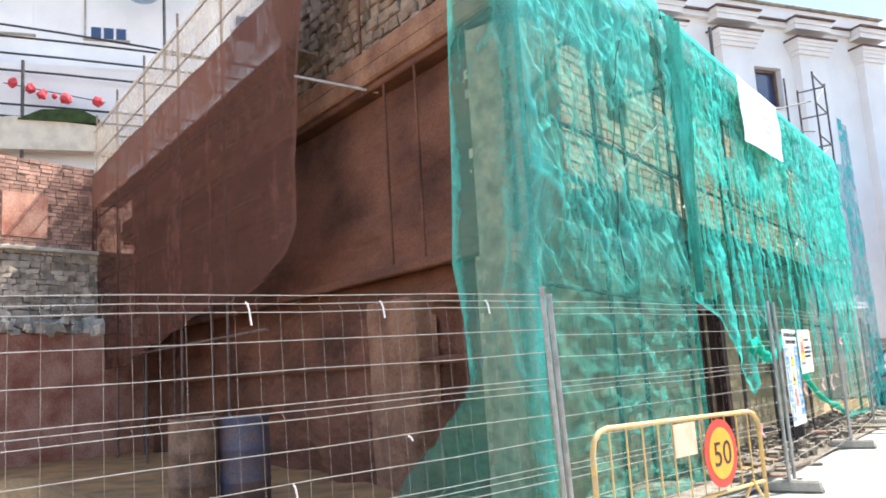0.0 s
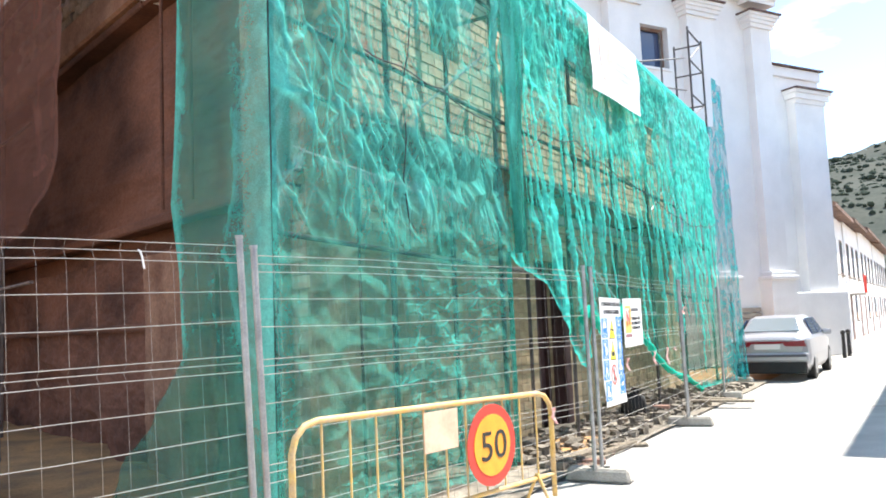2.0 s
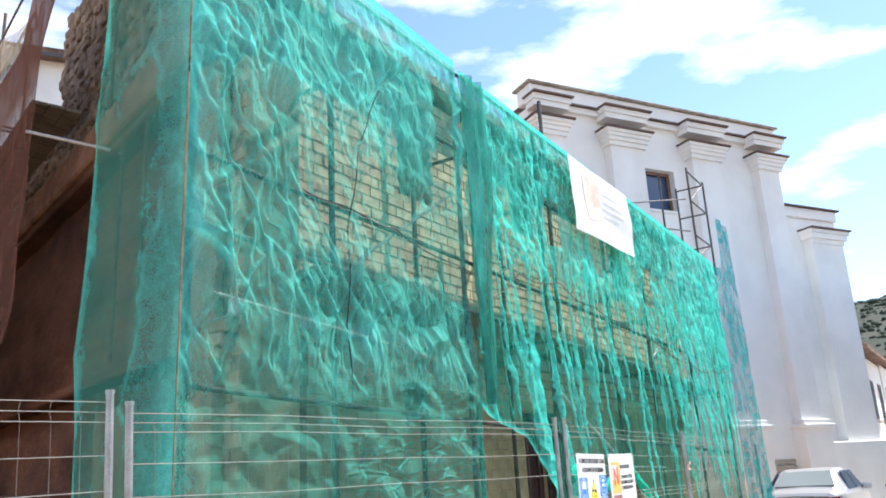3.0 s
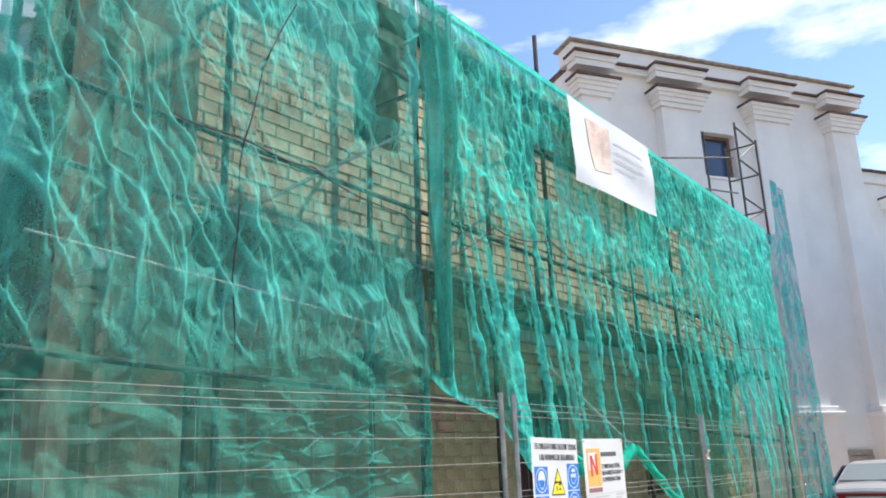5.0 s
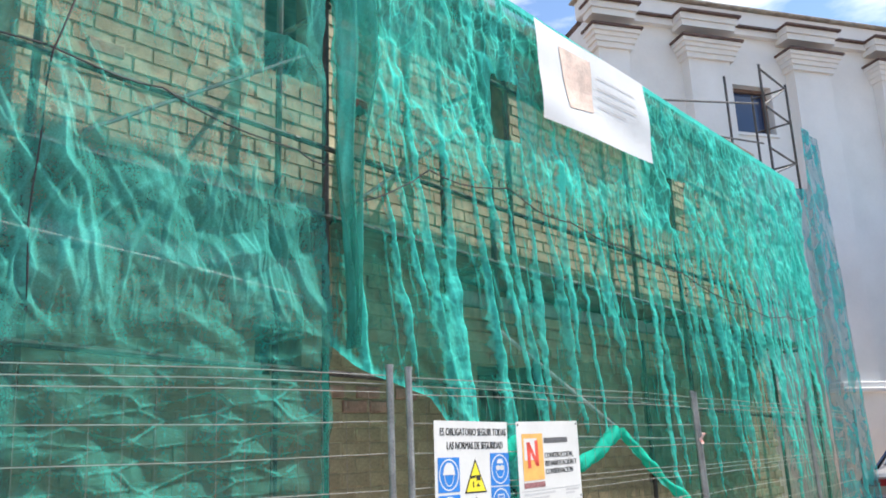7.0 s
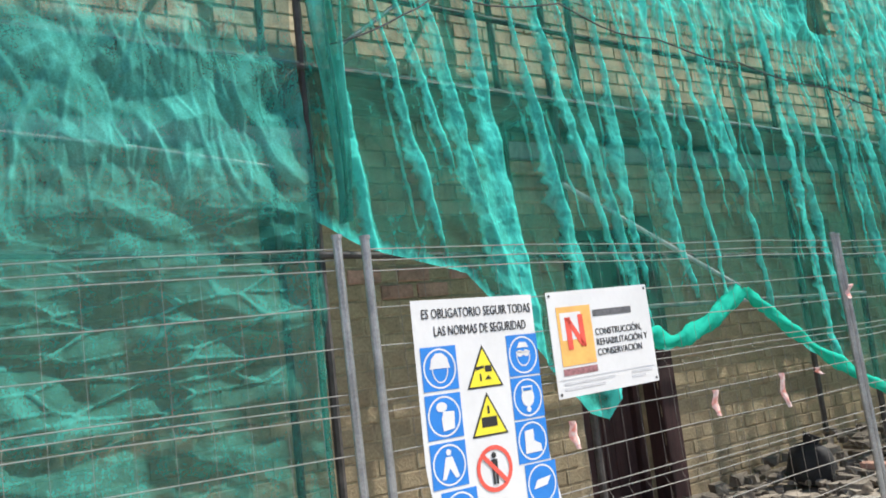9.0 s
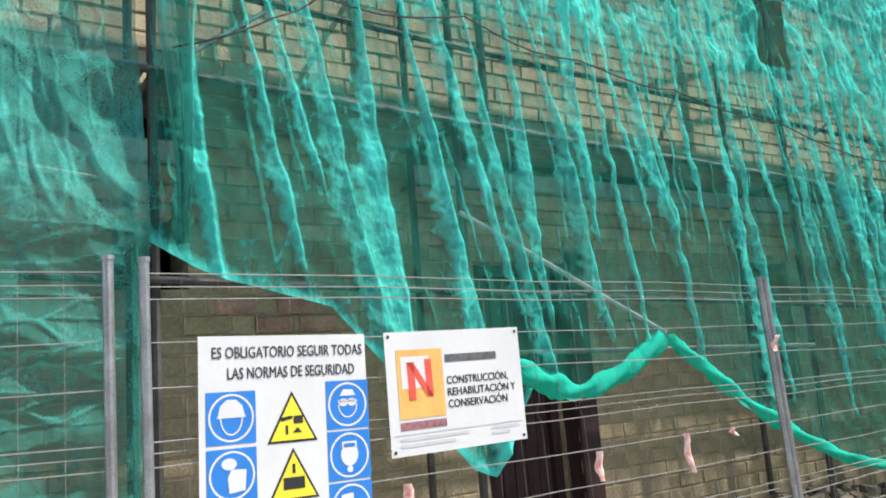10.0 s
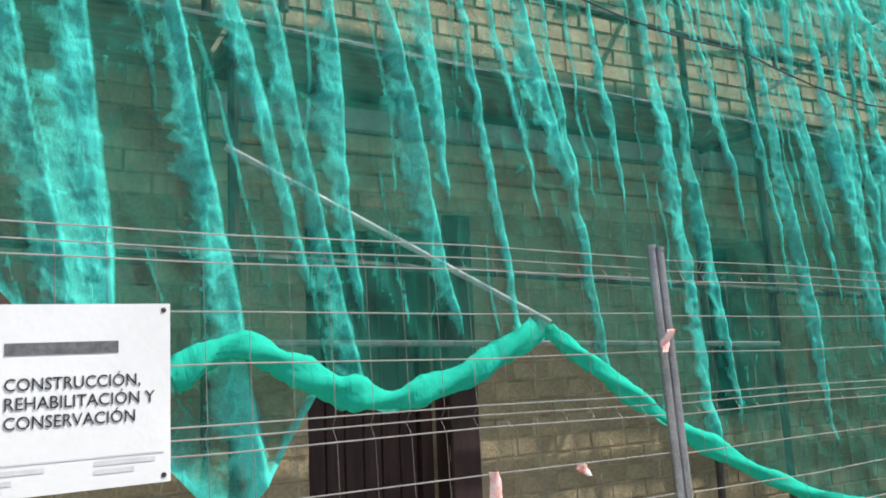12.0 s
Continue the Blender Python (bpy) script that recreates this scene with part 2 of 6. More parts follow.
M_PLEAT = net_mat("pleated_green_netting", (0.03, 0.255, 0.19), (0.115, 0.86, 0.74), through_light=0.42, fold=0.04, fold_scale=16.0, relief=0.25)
M_HEM = net_mat("rolled_green_netting", (0.02, 0.42, 0.30), (0.03, 0.52, 0.38), through_light=0.3, fold=0.02)
M_BLUENET = net_mat("blue_green_netting", (0.03, 0.34, 0.40), (0.06, 0.52, 0.55))
M_BROWNNET = net_mat("brown_shade_netting", (0.115, 0.053, 0.040), (0.165, 0.083, 0.064), through_light=0.15, fold=0.05)
M_PALENET = net_mat("pale_cream_netting", (0.40, 0.34, 0.27), (0.52, 0.46, 0.38), through_light=0.3, fold=0.05)
M_LEAF = mat("hill_scrub", (0.035, 0.048, 0.036), 0.95, 0.3, 0.12, 1.5, 0.5, dark=(0.05, 0.065, 0.045))
M_FIELD = mat("dry_hillside", (0.058, 0.064, 0.05), 0.95, 0.3, 0.06, 0.5, 0.4, dark=(0.036, 0.046, 0.036))
M_BARREL = mat("grimy_blue_drum", (0.085, 0.085, 0.13), 0.6, 0.35, 3, 40, 0.2, dark=(0.20, 0.11, 0.07))
M_DRUM2 = mat("rusty_tan_drum", (0.26, 0.145, 0.09), 0.75, 0.35, 5, 40, 0.3)
M_CABLE = mat("black_cable", (0.025, 0.025, 0.03), 0.7, 0.1, 8, 60, 0.0)
M_FLOWER = mat("red_paper_flower", (0.60, 0.06, 0.08), 0.8, 0.2, 9, 50, 0.1)
M_AWNING = mat("cream_canvas", (0.66, 0.60, 0.48), 0.85, 0.15, 3, 40, 0.2)
M_FOLIAGE = mat("dark_green_canopy", (0.05, 0.08, 0.03), 0.9, 0.3, 5, 40, 0.5)
M_TAPE = mat("red_white_tape_scrap", (0.80, 0.62, 0.58), 0.6, 0.3, 30, 80, 0.0, dark=(0.75, 0.25, 0.2))
M_DIRT = mat("grey_building_debris", (0.27, 0.235, 0.19), 0.95, 0.35, 6, 40, 0.8, rand=0.4)


# ---- building blocks ----
def link(name, bm, material, smooth=False):
    me = bpy.data.meshes.new(name)
    bm.to_mesh(me)
    bm.free()
    if smooth:
        me.polygons.foreach_set("use_smooth", [True] * len(me.polygons))
    me.materials.append(material)
    return new(name, me)


def under(ob, parent):
    ob.parent = parent
    inv = parent.matrix_basis.inverted()
    if parent.parent:
        inv = (parent.parent.matrix_basis @ parent.matrix_parent_inverse @ parent.matrix_basis).inverted()
    ob.matrix_parent_inverse = inv
    return ob


def part(name, bm, material, parent, label="", smooth=False):
    ob = under(link(name, bm, material, smooth), parent)
    return tagged(ob, label) if label else ob


def thing(name, at, label, category, group="", kind=""):
    ob = new(name)
    ob.empty_display_size = 0.1
    ob.matrix_basis = at if isinstance(at, Matrix) else Matrix.Translation(at)
    return tagged(ob, label, category, group, kind)


def box(bm, lo, hi, bevel=0.0, m=None):
    c = [(a + b) / 2 for a, b in zip(lo, hi)]
    s = [abs(b - a) for a, b in zip(lo, hi)]
    mm = Matrix.LocRotScale(c, None, s)
    r = bmesh.ops.create_cube(bm, size=1.0, matrix=(m @ mm) if m else mm)
    if bevel:
        vs = set(r["verts"])
        es = [e for e in bm.edges if e.verts[0] in vs and e.verts[1] in vs]
        bmesh.ops.bevel(bm, geom=es, offset=bevel, segments=1, affect="EDGES")
    return bm


def B(lo, hi, bevel=0.0, m=None):
    return box(bmesh.new(), lo, hi, bevel, m)


def tube(bm, p, q, r, n=8, r2=None):
    p, q = Vector(p), Vector(q)
    d = q - p
    m = Matrix.Translation((p + q) / 2) @ d.to_track_quat("Z", "Y").to_matrix().to_4x4()
    bmesh.ops.create_cone(bm, cap_ends=True, segments=n, radius1=r, radius2=r if r2 is None else r2, depth=d.length, matrix=m)
    return bm


def T(p, q, r, n=8):
    return tube(bmesh.new(), p, q, r, n)


def bent(points, r, n=6):
    """A round bar along a line of points."""
    bm = bmesh.new()
    rings = []
    ps = [Vector(p) for p in points]
    for i, p in enumerate(ps):
        d = (ps[min(i + 1, len(ps) - 1)] - ps[max(i - 1, 0)]).normalized()
        q = d.to_track_quat("Z", "Y")
        rr = r[i] if isinstance(r, (list, tuple)) else r
        rings.append([bm.verts.new(p + q @ Vector((rr * math.cos(a), rr * math.sin(a), 0))) for a in (2 * math.pi * k / n for k in range(n))])
    for a, b in zip(rings, rings[1:]):
        for k in range(n):
            bm.faces.new((a[k], a[(k + 1) % n], b[(k + 1) % n], b[k]))
    bm.faces.new(rings[0][::-1])
    bm.faces.new(rings[-1])
    return bm


def prism(outline, axis_a, axis_b, depth, origin):
    """A flat outline in the plane of two axes, given thickness along their cross product."""
    a, b, o = Vector(axis_a), Vector(axis_b), Vector(origin)
    n = a.cross(b).normalized() * depth
    bm = bmesh.new()
    f = [bm.verts.new(o + a * u + b * v) for u, v in outline]
    g = [bm.verts.new(o + a * u + b * v + n) for u, v in outline]
    bm.faces.new(f[::-1])
    bm.faces.new(g)
    k = len(f)
    for i in range(k):
        bm.faces.new((f[i], f[(i + 1) % k], g[(i + 1) % k], g[i]))
    return bm


def value_noise(x, y, seed=0):
    """Smooth noise between 0 and 1, for arrays."""
    xi, yi = np.floor(x).astype(np.int64), np.floor(y).astype(np.int64)
    fx, fy = x - xi, y - yi
    fx, fy = fx * fx * (3 - 2 * fx), fy * fy * (3 - 2 * fy)

    def h(i, j):
        k = (i * 374761393 + j * 668265263 + seed * 974634541) & 0xFFFFFFFF
        k = ((k ^ (k >> 13)) * 1274126177) & 0xFFFFFFFF
        return ((k ^ (k >> 16)) & 0xFFFF) / 65535.0

    return (h(xi, yi) * (1 - fx) + h(xi + 1, yi) * fx) * (1 - fy) + (h(xi, yi + 1) * (1 - fx) + h(xi + 1, yi + 1) * fx) * fy


def layered(x, y, seed=0, n=4):
    s, a, t = 0, 1.0, 0
    for k in range(n):
        s, t = s + a * value_noise(x * 2**k, y * 2**k, seed + k), t + a
        a *= 0.55
    return s / t


def ridged(x, y, seed=0, n=3):
    s, a, t = 0, 1.0, 0
    for k in range(n):
        s, t = s + a * (1 - np.abs(2 * value_noise(x * 2**k, y * 2**k, seed + k) - 1)), t + a
        a *= 0.5
    return s / t


def crumple(y, z, freq, seed, count=7, slant=(-70, 50)):
    """Crumpled cloth: straight creases between flat facets, each crease running out after a while. Height, where the creases are, and which facets lie double."""
    rg = random.Random(seed)
    h, lines, cells = np.zeros_like(y), np.zeros_like(y), np.zeros_like(y)
    for k in range(count):
        a = radians(rg.uniform(*slant))
        f = freq * rg.uniform(0.6, 1.7)
        u = y * math.cos(a) + z * math.sin(a)
        ph = u * f + rg.uniform(0, 9) + 1.1 * layered(y * 0.8 + k, z * 0.8, seed + 5 * k, 2)
        tri = np.abs((ph % 2.0) - 1.0)
        amp = np.clip((layered(y * 1.9 + 7 * k, z * 1.5, seed + 3 * k + 1, 2) - 0.44) * 5, 0, 1)
        h = h + amp * (tri - 0.5) / f
        lines = np.maximum(lines, amp * np.clip(1 - (1 - tri) / 0.09, 0, 1))
        cells = cells + amp * np.clip(((ph % 2.0) - 1.0) * 12, -1, 1)
    return h, lines, np.clip(cells / 2.2, -1, 1)


def facets(y, z, freq, seed, stretch=1.0, slant=0.0, soft=1.5):
    """Facets of creased cloth: each has its own tone, falling off away from the crease that bounds it."""
    u, v = (y * math.cos(slant) + z * math.sin(slant)) * freq, (z * math.cos(slant) - y * math.sin(slant)) * freq / stretch
    u = u + 0.5 * (layered(y * freq * 0.6, z * freq * 0.6, seed + 31, 2) - 0.5)
    v = v + 0.5 * (layered(y * freq * 0.6, z * freq * 0.6, seed + 47, 2) - 0.5)
    iu, iv = np.floor(u).astype(np.int64), np.floor(v).astype(np.int64)

    def h(i, j, k):
        q = (i * 374761393 + j * 668265263 + (seed + k) * 974634541) & 0xFFFFFFFF
        q = ((q ^ (q >> 13)) * 1274126177) & 0xFFFFFFFF
        return ((q ^ (q >> 16)) & 0xFFFF) / 65535.0

    best, tone = np.full(y.shape, 9.0), np.zeros(y.shape)
    second = np.full(y.shape, 9.0)
    for di in (-1, 0, 1):
        for dj in (-1, 0, 1):
            i, j = iu + di, iv + dj
            du, dv = u - i - h(i, j, 1), v - j - h(i, j, 2)
            d = du * du + dv * dv
            turn = 6.283 * h(i, j, 3)
            mine = 0.5 + 0.9 * (h(i, j, 4) - 0.5) + soft * 0.5 * (du * np.cos(turn) + dv * np.sin(turn))
            near = d < best
            second = np.where(near, best, np.minimum(second, d))
            tone = np.where(near, mine, tone)
            best = np.where(near, d, best)
    rim = np.clip(1 - (np.sqrt(second) - np.sqrt(best)) / 0.10, 0, 1)
    return np.clip(tone, 0, 1), rim


def crinkle(y, z, freq, seed, stretch=1.0, slant=0.0, width=0.13, warp=0.55):
    """Creased cloth: shallow hollows that meet in sharp ridges. Height above the hollows, and where the ridges run."""
    wu = warp * (layered(y * freq * 0.5, z * freq * 0.5, seed + 31, 2) - 0.5)
    wv = warp * (layered(y * freq * 0.5 + 9, z * freq * 0.5, seed + 47, 2) - 0.5)
    u = (y * math.cos(slant) + z * math.sin(slant)) * freq + wu
    v = (z * math.cos(slant) - y * math.sin(slant)) * freq / stretch + wv
    iu, iv = np.floor(u).astype(np.int64), np.floor(v).astype(np.int64)

    def h(i, j, k):
        q = (i * 374761393 + j * 668265263 + (seed + k) * 974634541) & 0xFFFFFFFF
        q = ((q ^ (q >> 13)) * 1274126177) & 0xFFFFFFFF
        return ((q ^ (q >> 16)) & 0xFFFF) / 65535.0

    best, second = np.full(y.shape, 9.0), np.full(y.shape, 9.0)
    for di in (-1, 0, 1):
        for dj in (-1, 0, 1):
            i, j = iu + di, iv + dj
            d = np.hypot(u - i - h(i, j, 1), v - j - h(i, j, 2))
            second = np.minimum(second, np.maximum(best, d))
            best = np.minimum(best, d)
    alive = np.clip((layered(y * freq * 0.35 + 3, z * freq * 0.35, seed + 61, 2) - 0.36) * 5, 0, 1)
    return np.minimum(best, 0.9) * (0.25 + 0.75 * alive), np.clip(1 - (second - best) / width, 0, 1) * alive


def folded(y, z, freq, seed, stretch=1.0, slant=0.0, warp=0.9):
    """Crumpled cloth in flat facets with straight creases between them, from 0 to 1."""
    wu = warp * (layered(y * freq * 0.45, z * freq * 0.45, seed + 31, 2) - 0.5)
    wv = warp * (layered(y * freq * 0.45 + 9, z * freq * 0.45, seed + 47, 2) - 0.5)
    u = (y * math.cos(slant) + z * math.sin(slant)) * freq + wu
    v = (z * math.cos(slant) - y * math.sin(slant)) * freq / stretch + wv
    iu, iv = np.floor(u).astype(np.int64), np.floor(v).astype(np.int64)
    fu, fv = u - iu, v - iv

    def h(i, j):
        q = (i * 374761393 + j * 668265263 + seed * 974634541) & 0xFFFFFFFF
        q = ((q ^ (q >> 13)) * 1274126177) & 0xFFFFFFFF
        return ((q ^ (q >> 16)) & 0xFFFF) / 65535.0

    a, b, c, d = h(iu, iv), h(iu + 1, iv), h(iu, iv + 1), h(iu + 1, iv + 1)
    rising = np.where(fu > fv, a + (b - a) * fu + (d - b) * fv, a + (c - a) * fv + (d - c) * fu)
    falling = np.where(fu + fv < 1, a + (b - a) * fu + (c - a) * fv, d + (c - d) * (1 - fu) + (b - d) * (1 - fv))
    return np.where(h(iu + 71, iv + 37) > 0.5, rising, falling)


def sheet(name, P, dens, material, parent=None, label=""):
    """A cloth from a grid of points (rows, columns, 3), with how dense it is at each."""
    r, c = P.shape[:2]
    idx = np.arange(r * c).reshape(r, c)
    faces = np.stack([idx[:-1, :-1], idx[:-1, 1:], idx[1:, 1:], idx[1:, :-1]], -1).reshape(-1, 4)
    me = bpy.data.meshes.new(name)
    me.from_pydata(P.reshape(-1, 3).tolist(), [], faces.tolist())
    at = me.attributes.new("dens", "FLOAT", "POINT")
    at.data.foreach_set("value", dens.reshape(-1).astype(np.float32))
    me.polygons.foreach_set("use_smooth", [True] * len(me.polygons))
    me.materials.append(material)
    ob = new(name, me)
    if parent:
        under(ob, parent)
    return tagged(ob, label) if label else ob


def text_part(name, words, size, m, material, parent, width=0.0):
    """Raised lettering as a mesh; m puts its left baseline, x along the line, z out of the sheet. width: fits the line to it."""
    cu = bpy.data.curves.new(name, "FONT")
    cu.body, cu.size, cu.extrude = words, size, 0.0012
    cu.resolution_u = 3
    ob = bpy.data.objects.new(name, cu)
    me = bpy.data.meshes.new_from_object(ob)
    bpy.data.objects.remove(ob)
    xs = [v.co.x for v in me.vertices]
    k = width / (max(xs) - min(xs)) if width else 1.0
    me.transform(m @ Matrix.Diagonal((k, 1, 1, 1)))
    me.materials.append(material)
    return under(new(name, me), parent)


def wall_cells(lo, hi, holes):
    """The rectangles of a wall between two corners (y, z) that are left round its openings (y0, z0, y1, z1)."""
    ys = sorted({lo[0], hi[0], *[h[0] for h in holes], *[h[2] for h in holes]})
    zs = sorted({lo[1], hi[1], *[h[1] for h in holes], *[h[3] for h in holes]})
    for a, b in zip(ys, ys[1:]):
        run = None
        for c, d in zip(zs, zs[1:]):
            y, z = (a + b) / 2, (c + d) / 2
            if any(h[0] < y < h[2] and h[1] < z < h[3] for h in holes):
                if run:
                    yield a, run[0], b, run[1]
                run = None
            else:
                run = (run[0], d) if run else (c, d)
        if run:
            yield a, run[0], b, run[1]


# ---- the setting ----
def grid_ground(name, x0, x1, y0, y1, step, z, amp, material, label, category, seed):
    xs, ys = np.arange(x0, x1 + step / 2, step), np.arange(y0, y1 + step / 2, step)
    X, Y = np.meshgrid(xs, ys)
    Z = z + amp * (layered(X * 0.9, Y * 0.9, seed) - 0.5)
    ob = sheet(name, np.stack([X, Y, Z], -1), np.ones_like(X), material)
    return tagged(ob, label, category, kind="structure")


ground = link("ground", B((-900, -900, -0.6), (900, 1500, -0.05)), M_EARTH)
tagged(ground, "dry sandy ground reaching to the far hills", "ground", kind="structure")
road = link("road", B((-3.0, -30, -0.3), (6.5, 120, 0.0)), M_ROAD)
tagged(road, "pale sunlit concrete street surface", "road", kind="structure")
yard = grid_ground("yard_ground", -26, -3.0, -12, 12.4, 0.4, 0.02, 0.18, M_EARTH, "loose sandy earth of the building plot", "ground", 5)
verge = grid_ground("verge_ground", -4.5, -2.92, 5.2, 21, 0.16, 0.03, 0.07, M_DIRT, "strip of dusty debris along the wall foot", "ground", 8)
# Thin darker strip laid on the road to draw a shadow's edge.
seam = link("trim", B((-2.6, 16.25, 0.0), (1.1, 16.32, 0.004)), M_CONC)
tagged(seam, "dark strip across the concrete street for a shadow's edge", "joint", kind="structure")

# hills
hx, hy = np.meshgrid(np.linspace(-420, 520, 110), np.linspace(230, 760, 60))
hz = 4 + np.clip((hy - 240) / 230, 0, 1) ** 0.8 * (52 + 46 * layered(hx / 150 + 3, hy / 190, 3)) + 9 * (layered(hx / 30, hy / 30, 11) - 0.5) - np.clip((hx + 10) / 260, 0, 1) * 18
hill = sheet("backdrop_hill", np.stack([hx, hy, hz - 4.5], -1), np.ones_like(hx), M_FIELD)
tagged(hill, "dry hillside with scattered dark scrub", "hill", kind="structure")
rng = random.Random(4)
ico = bmesh.new()
bmesh.ops.create_icosphere(ico, subdivisions=1, radius=1)
ico_v = [v.co.copy() for v in ico.verts]
ico_f = [[v.index for v in f.verts] for f in ico.faces]
ico.free()
verts, faces = [], []
while len(verts) < 9000 * len(ico_v):
    x, y = rng.uniform(-130, 90), rng.uniform(255, 540)
    j, i = int((y - 230) / 530 * 59), int((x + 420) / 940 * 109)
    h = float(hz[j, i])
    if rng.random() > 0.25 + 0.9 * min(1.0, max(0.0, (h - 38) / 22)):
        continue
    s, base = rng.uniform(0.5, 1.7), len(verts)
    for v in ico_v:
        w = s * rng.uniform(0.6, 1.3)
        verts.append((x + v.x * w, y + v.y * w, h - 4.5 + s * 0.4 + v.z * w * 0.85))
    faces += [[k + base for k in f] for f in ico_f]
me = bpy.data.meshes.new("hill_scrub")
me.from_pydata(verts, [], faces)
me.materials.append(M_LEAF)
scrub = new("hill_scrub", me)
tagged(scrub, "dark green scrub and trees on the far hillside", "scrub", kind="stuff")

# ---- the building behind the netting ----
WX = -4.45
OPEN = [(12.2, -0.1, 13.1, 2.42), (15.35, 1.1, 16.1, 2.45), (9.62, 2.2, 10.06, 3.5), (9.65, 4.75, 10.3, 6.0), (12.3, 4.9, 12.95, 5.9), (15.9, 4.5, 16.7, 5.5)]
WALL_TOP = 6.15
wall_front = link("wall_front", bmesh.new(), M_MORTAR)
bm = bmesh.new()
for a, c, b, d in wall_cells((7.05, -0.1), (19.4, WALL_TOP), OPEN):
    box(bm, (WX - 0.45, a, c), (WX - 0.012, b, d))
bm.to_mesh(wall_front.data)
bm.free()
tagged(wall_front, "cream brick facade wall stripped of its plaster", "wall", kind="structure")

C0, U, OUT = Vector((-3.58, 6.0, 0)), Vector((-0.956, 0.292, 0)), Vector((-0.292, -0.956, 0))


def side(s, z, d=0.0):
    return C0 + U * s + OUT * d + Vector((0, 0, z))


SIDE_M = Matrix(((U.x, OUT.x, 0, C0.x), (U.y, OUT.y, 0, C0.y), (0, 0, 1, 0), (0, 0, 0, 1)))


def SB(s0, s1, d0, d1, z0, z1, bevel=0.0):
    """A block in the side elevation's own axes: along it, out of it, up."""
    bm = B((s0, d0, z0), (s1, d1, z1), bevel, None)
    bmesh.ops.transform(bm, matrix=SIDE_M, verts=bm.verts)
    bmesh.ops.reverse_faces(bm, faces=bm.faces)
    return bm


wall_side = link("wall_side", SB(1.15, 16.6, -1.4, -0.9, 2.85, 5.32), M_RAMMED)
tagged(wall_side, "red-brown rammed earth side wall, its deep shade partly in the colour", "wall", kind="structure")
rng = random.Random(9)
# ground storey: a recessed rough wall with piers and a few dark gaps
part("ledge", SB(1.2, 16.5, -1.1, -0.9, 1.62, 1.72, 0.03), M_RAMMED, wall_side, "worn horizontal ledge")
SS, ZZ = np.meshgrid(np.linspace(1.15, 16.5, 420), np.linspace(-0.1, 2.58, 110))
gap = np.clip((value_noise(SS * 0.55 + 3.2, ZZ * 0.5, 15) - 0.62) * 8, 0, 1)
gap = np.maximum(gap, ((SS > 2.1) & (SS < 3.15) & (ZZ < 2.4)) * 1.0)
DD = -1.02 + 0.16 * (layered(SS * 0.9, ZZ * 2.2, 4) - 0.5) + 0.07 * (layered(SS * 5, ZZ * 9, 6) - 0.5) - 0.3 * gap
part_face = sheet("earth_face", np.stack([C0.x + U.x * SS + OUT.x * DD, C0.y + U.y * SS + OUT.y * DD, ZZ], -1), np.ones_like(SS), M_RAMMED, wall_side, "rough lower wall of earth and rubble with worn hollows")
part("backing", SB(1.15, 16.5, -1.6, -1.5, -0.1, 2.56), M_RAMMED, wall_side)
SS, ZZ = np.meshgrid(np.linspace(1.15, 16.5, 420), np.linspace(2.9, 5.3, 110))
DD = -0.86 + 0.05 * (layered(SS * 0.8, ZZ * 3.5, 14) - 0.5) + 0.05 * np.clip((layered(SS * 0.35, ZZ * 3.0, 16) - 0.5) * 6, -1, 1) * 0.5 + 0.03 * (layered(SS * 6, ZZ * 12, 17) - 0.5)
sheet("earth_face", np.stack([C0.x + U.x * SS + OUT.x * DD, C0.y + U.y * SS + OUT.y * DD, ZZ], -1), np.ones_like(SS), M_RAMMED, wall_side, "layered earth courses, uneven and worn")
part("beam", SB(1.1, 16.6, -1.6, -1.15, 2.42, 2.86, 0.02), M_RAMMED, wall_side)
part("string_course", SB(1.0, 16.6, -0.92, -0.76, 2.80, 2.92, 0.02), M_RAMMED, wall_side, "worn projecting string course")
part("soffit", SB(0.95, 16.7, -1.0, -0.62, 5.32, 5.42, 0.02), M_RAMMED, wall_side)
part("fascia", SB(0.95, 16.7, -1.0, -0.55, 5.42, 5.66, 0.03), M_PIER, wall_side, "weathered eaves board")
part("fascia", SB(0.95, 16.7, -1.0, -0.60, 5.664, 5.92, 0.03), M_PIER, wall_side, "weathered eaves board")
SS, ZZ = np.meshgrid(np.linspace(3.2, 4.5, 60), np.linspace(0.0, 2.5, 110))
DD = -0.84 - 0.30 * np.clip((3.34 - SS + 0.16 * (layered(SS * 0 + 2, ZZ * 2.5, 24) - 0.5)) / 0.06, 0, 1) - 0.25 * np.clip((SS - 4.44) / 0.05, 0, 1) + 0.07 * (layered(SS * 3, ZZ * 3, 26) - 0.5)
sheet("pier", np.stack([C0.x + U.x * SS + OUT.x * DD, C0.y + U.y * SS + OUT.y * DD, ZZ], -1), np.ones_like(SS), M_PIER, wall_side, "rough earth pier with a broken edge")
bm = bmesh.new()
for row in range(16):
    s = 1.0 + rng.uniform(0, 0.2)
    while s < (9.5 if row < 6 else 6.7):
        w, h = rng.uniform(0.13, 0.3), rng.uniform(0.13, 0.19)
        z = 5.90 + row * 0.17
        q = B((s, -0.72 - rng.uniform(0.0, 0.05), z), (s + w, -1.0, z + h), 0.025)
        bmesh.ops.transform(q, matrix=SIDE_M, verts=q.verts)
        for v in q.verts:
            v.co += Vector((rng.uniform(-1, 1), rng.uniform(-1, 1), rng.uniform(-1, 1))) * 0.015
        me = bpy.data.meshes.new("t")
        q.to_mesh(me)
        q.free()
        bm.from_mesh(me)
        bpy.data.meshes.remove(me)
        s += w + 0.025
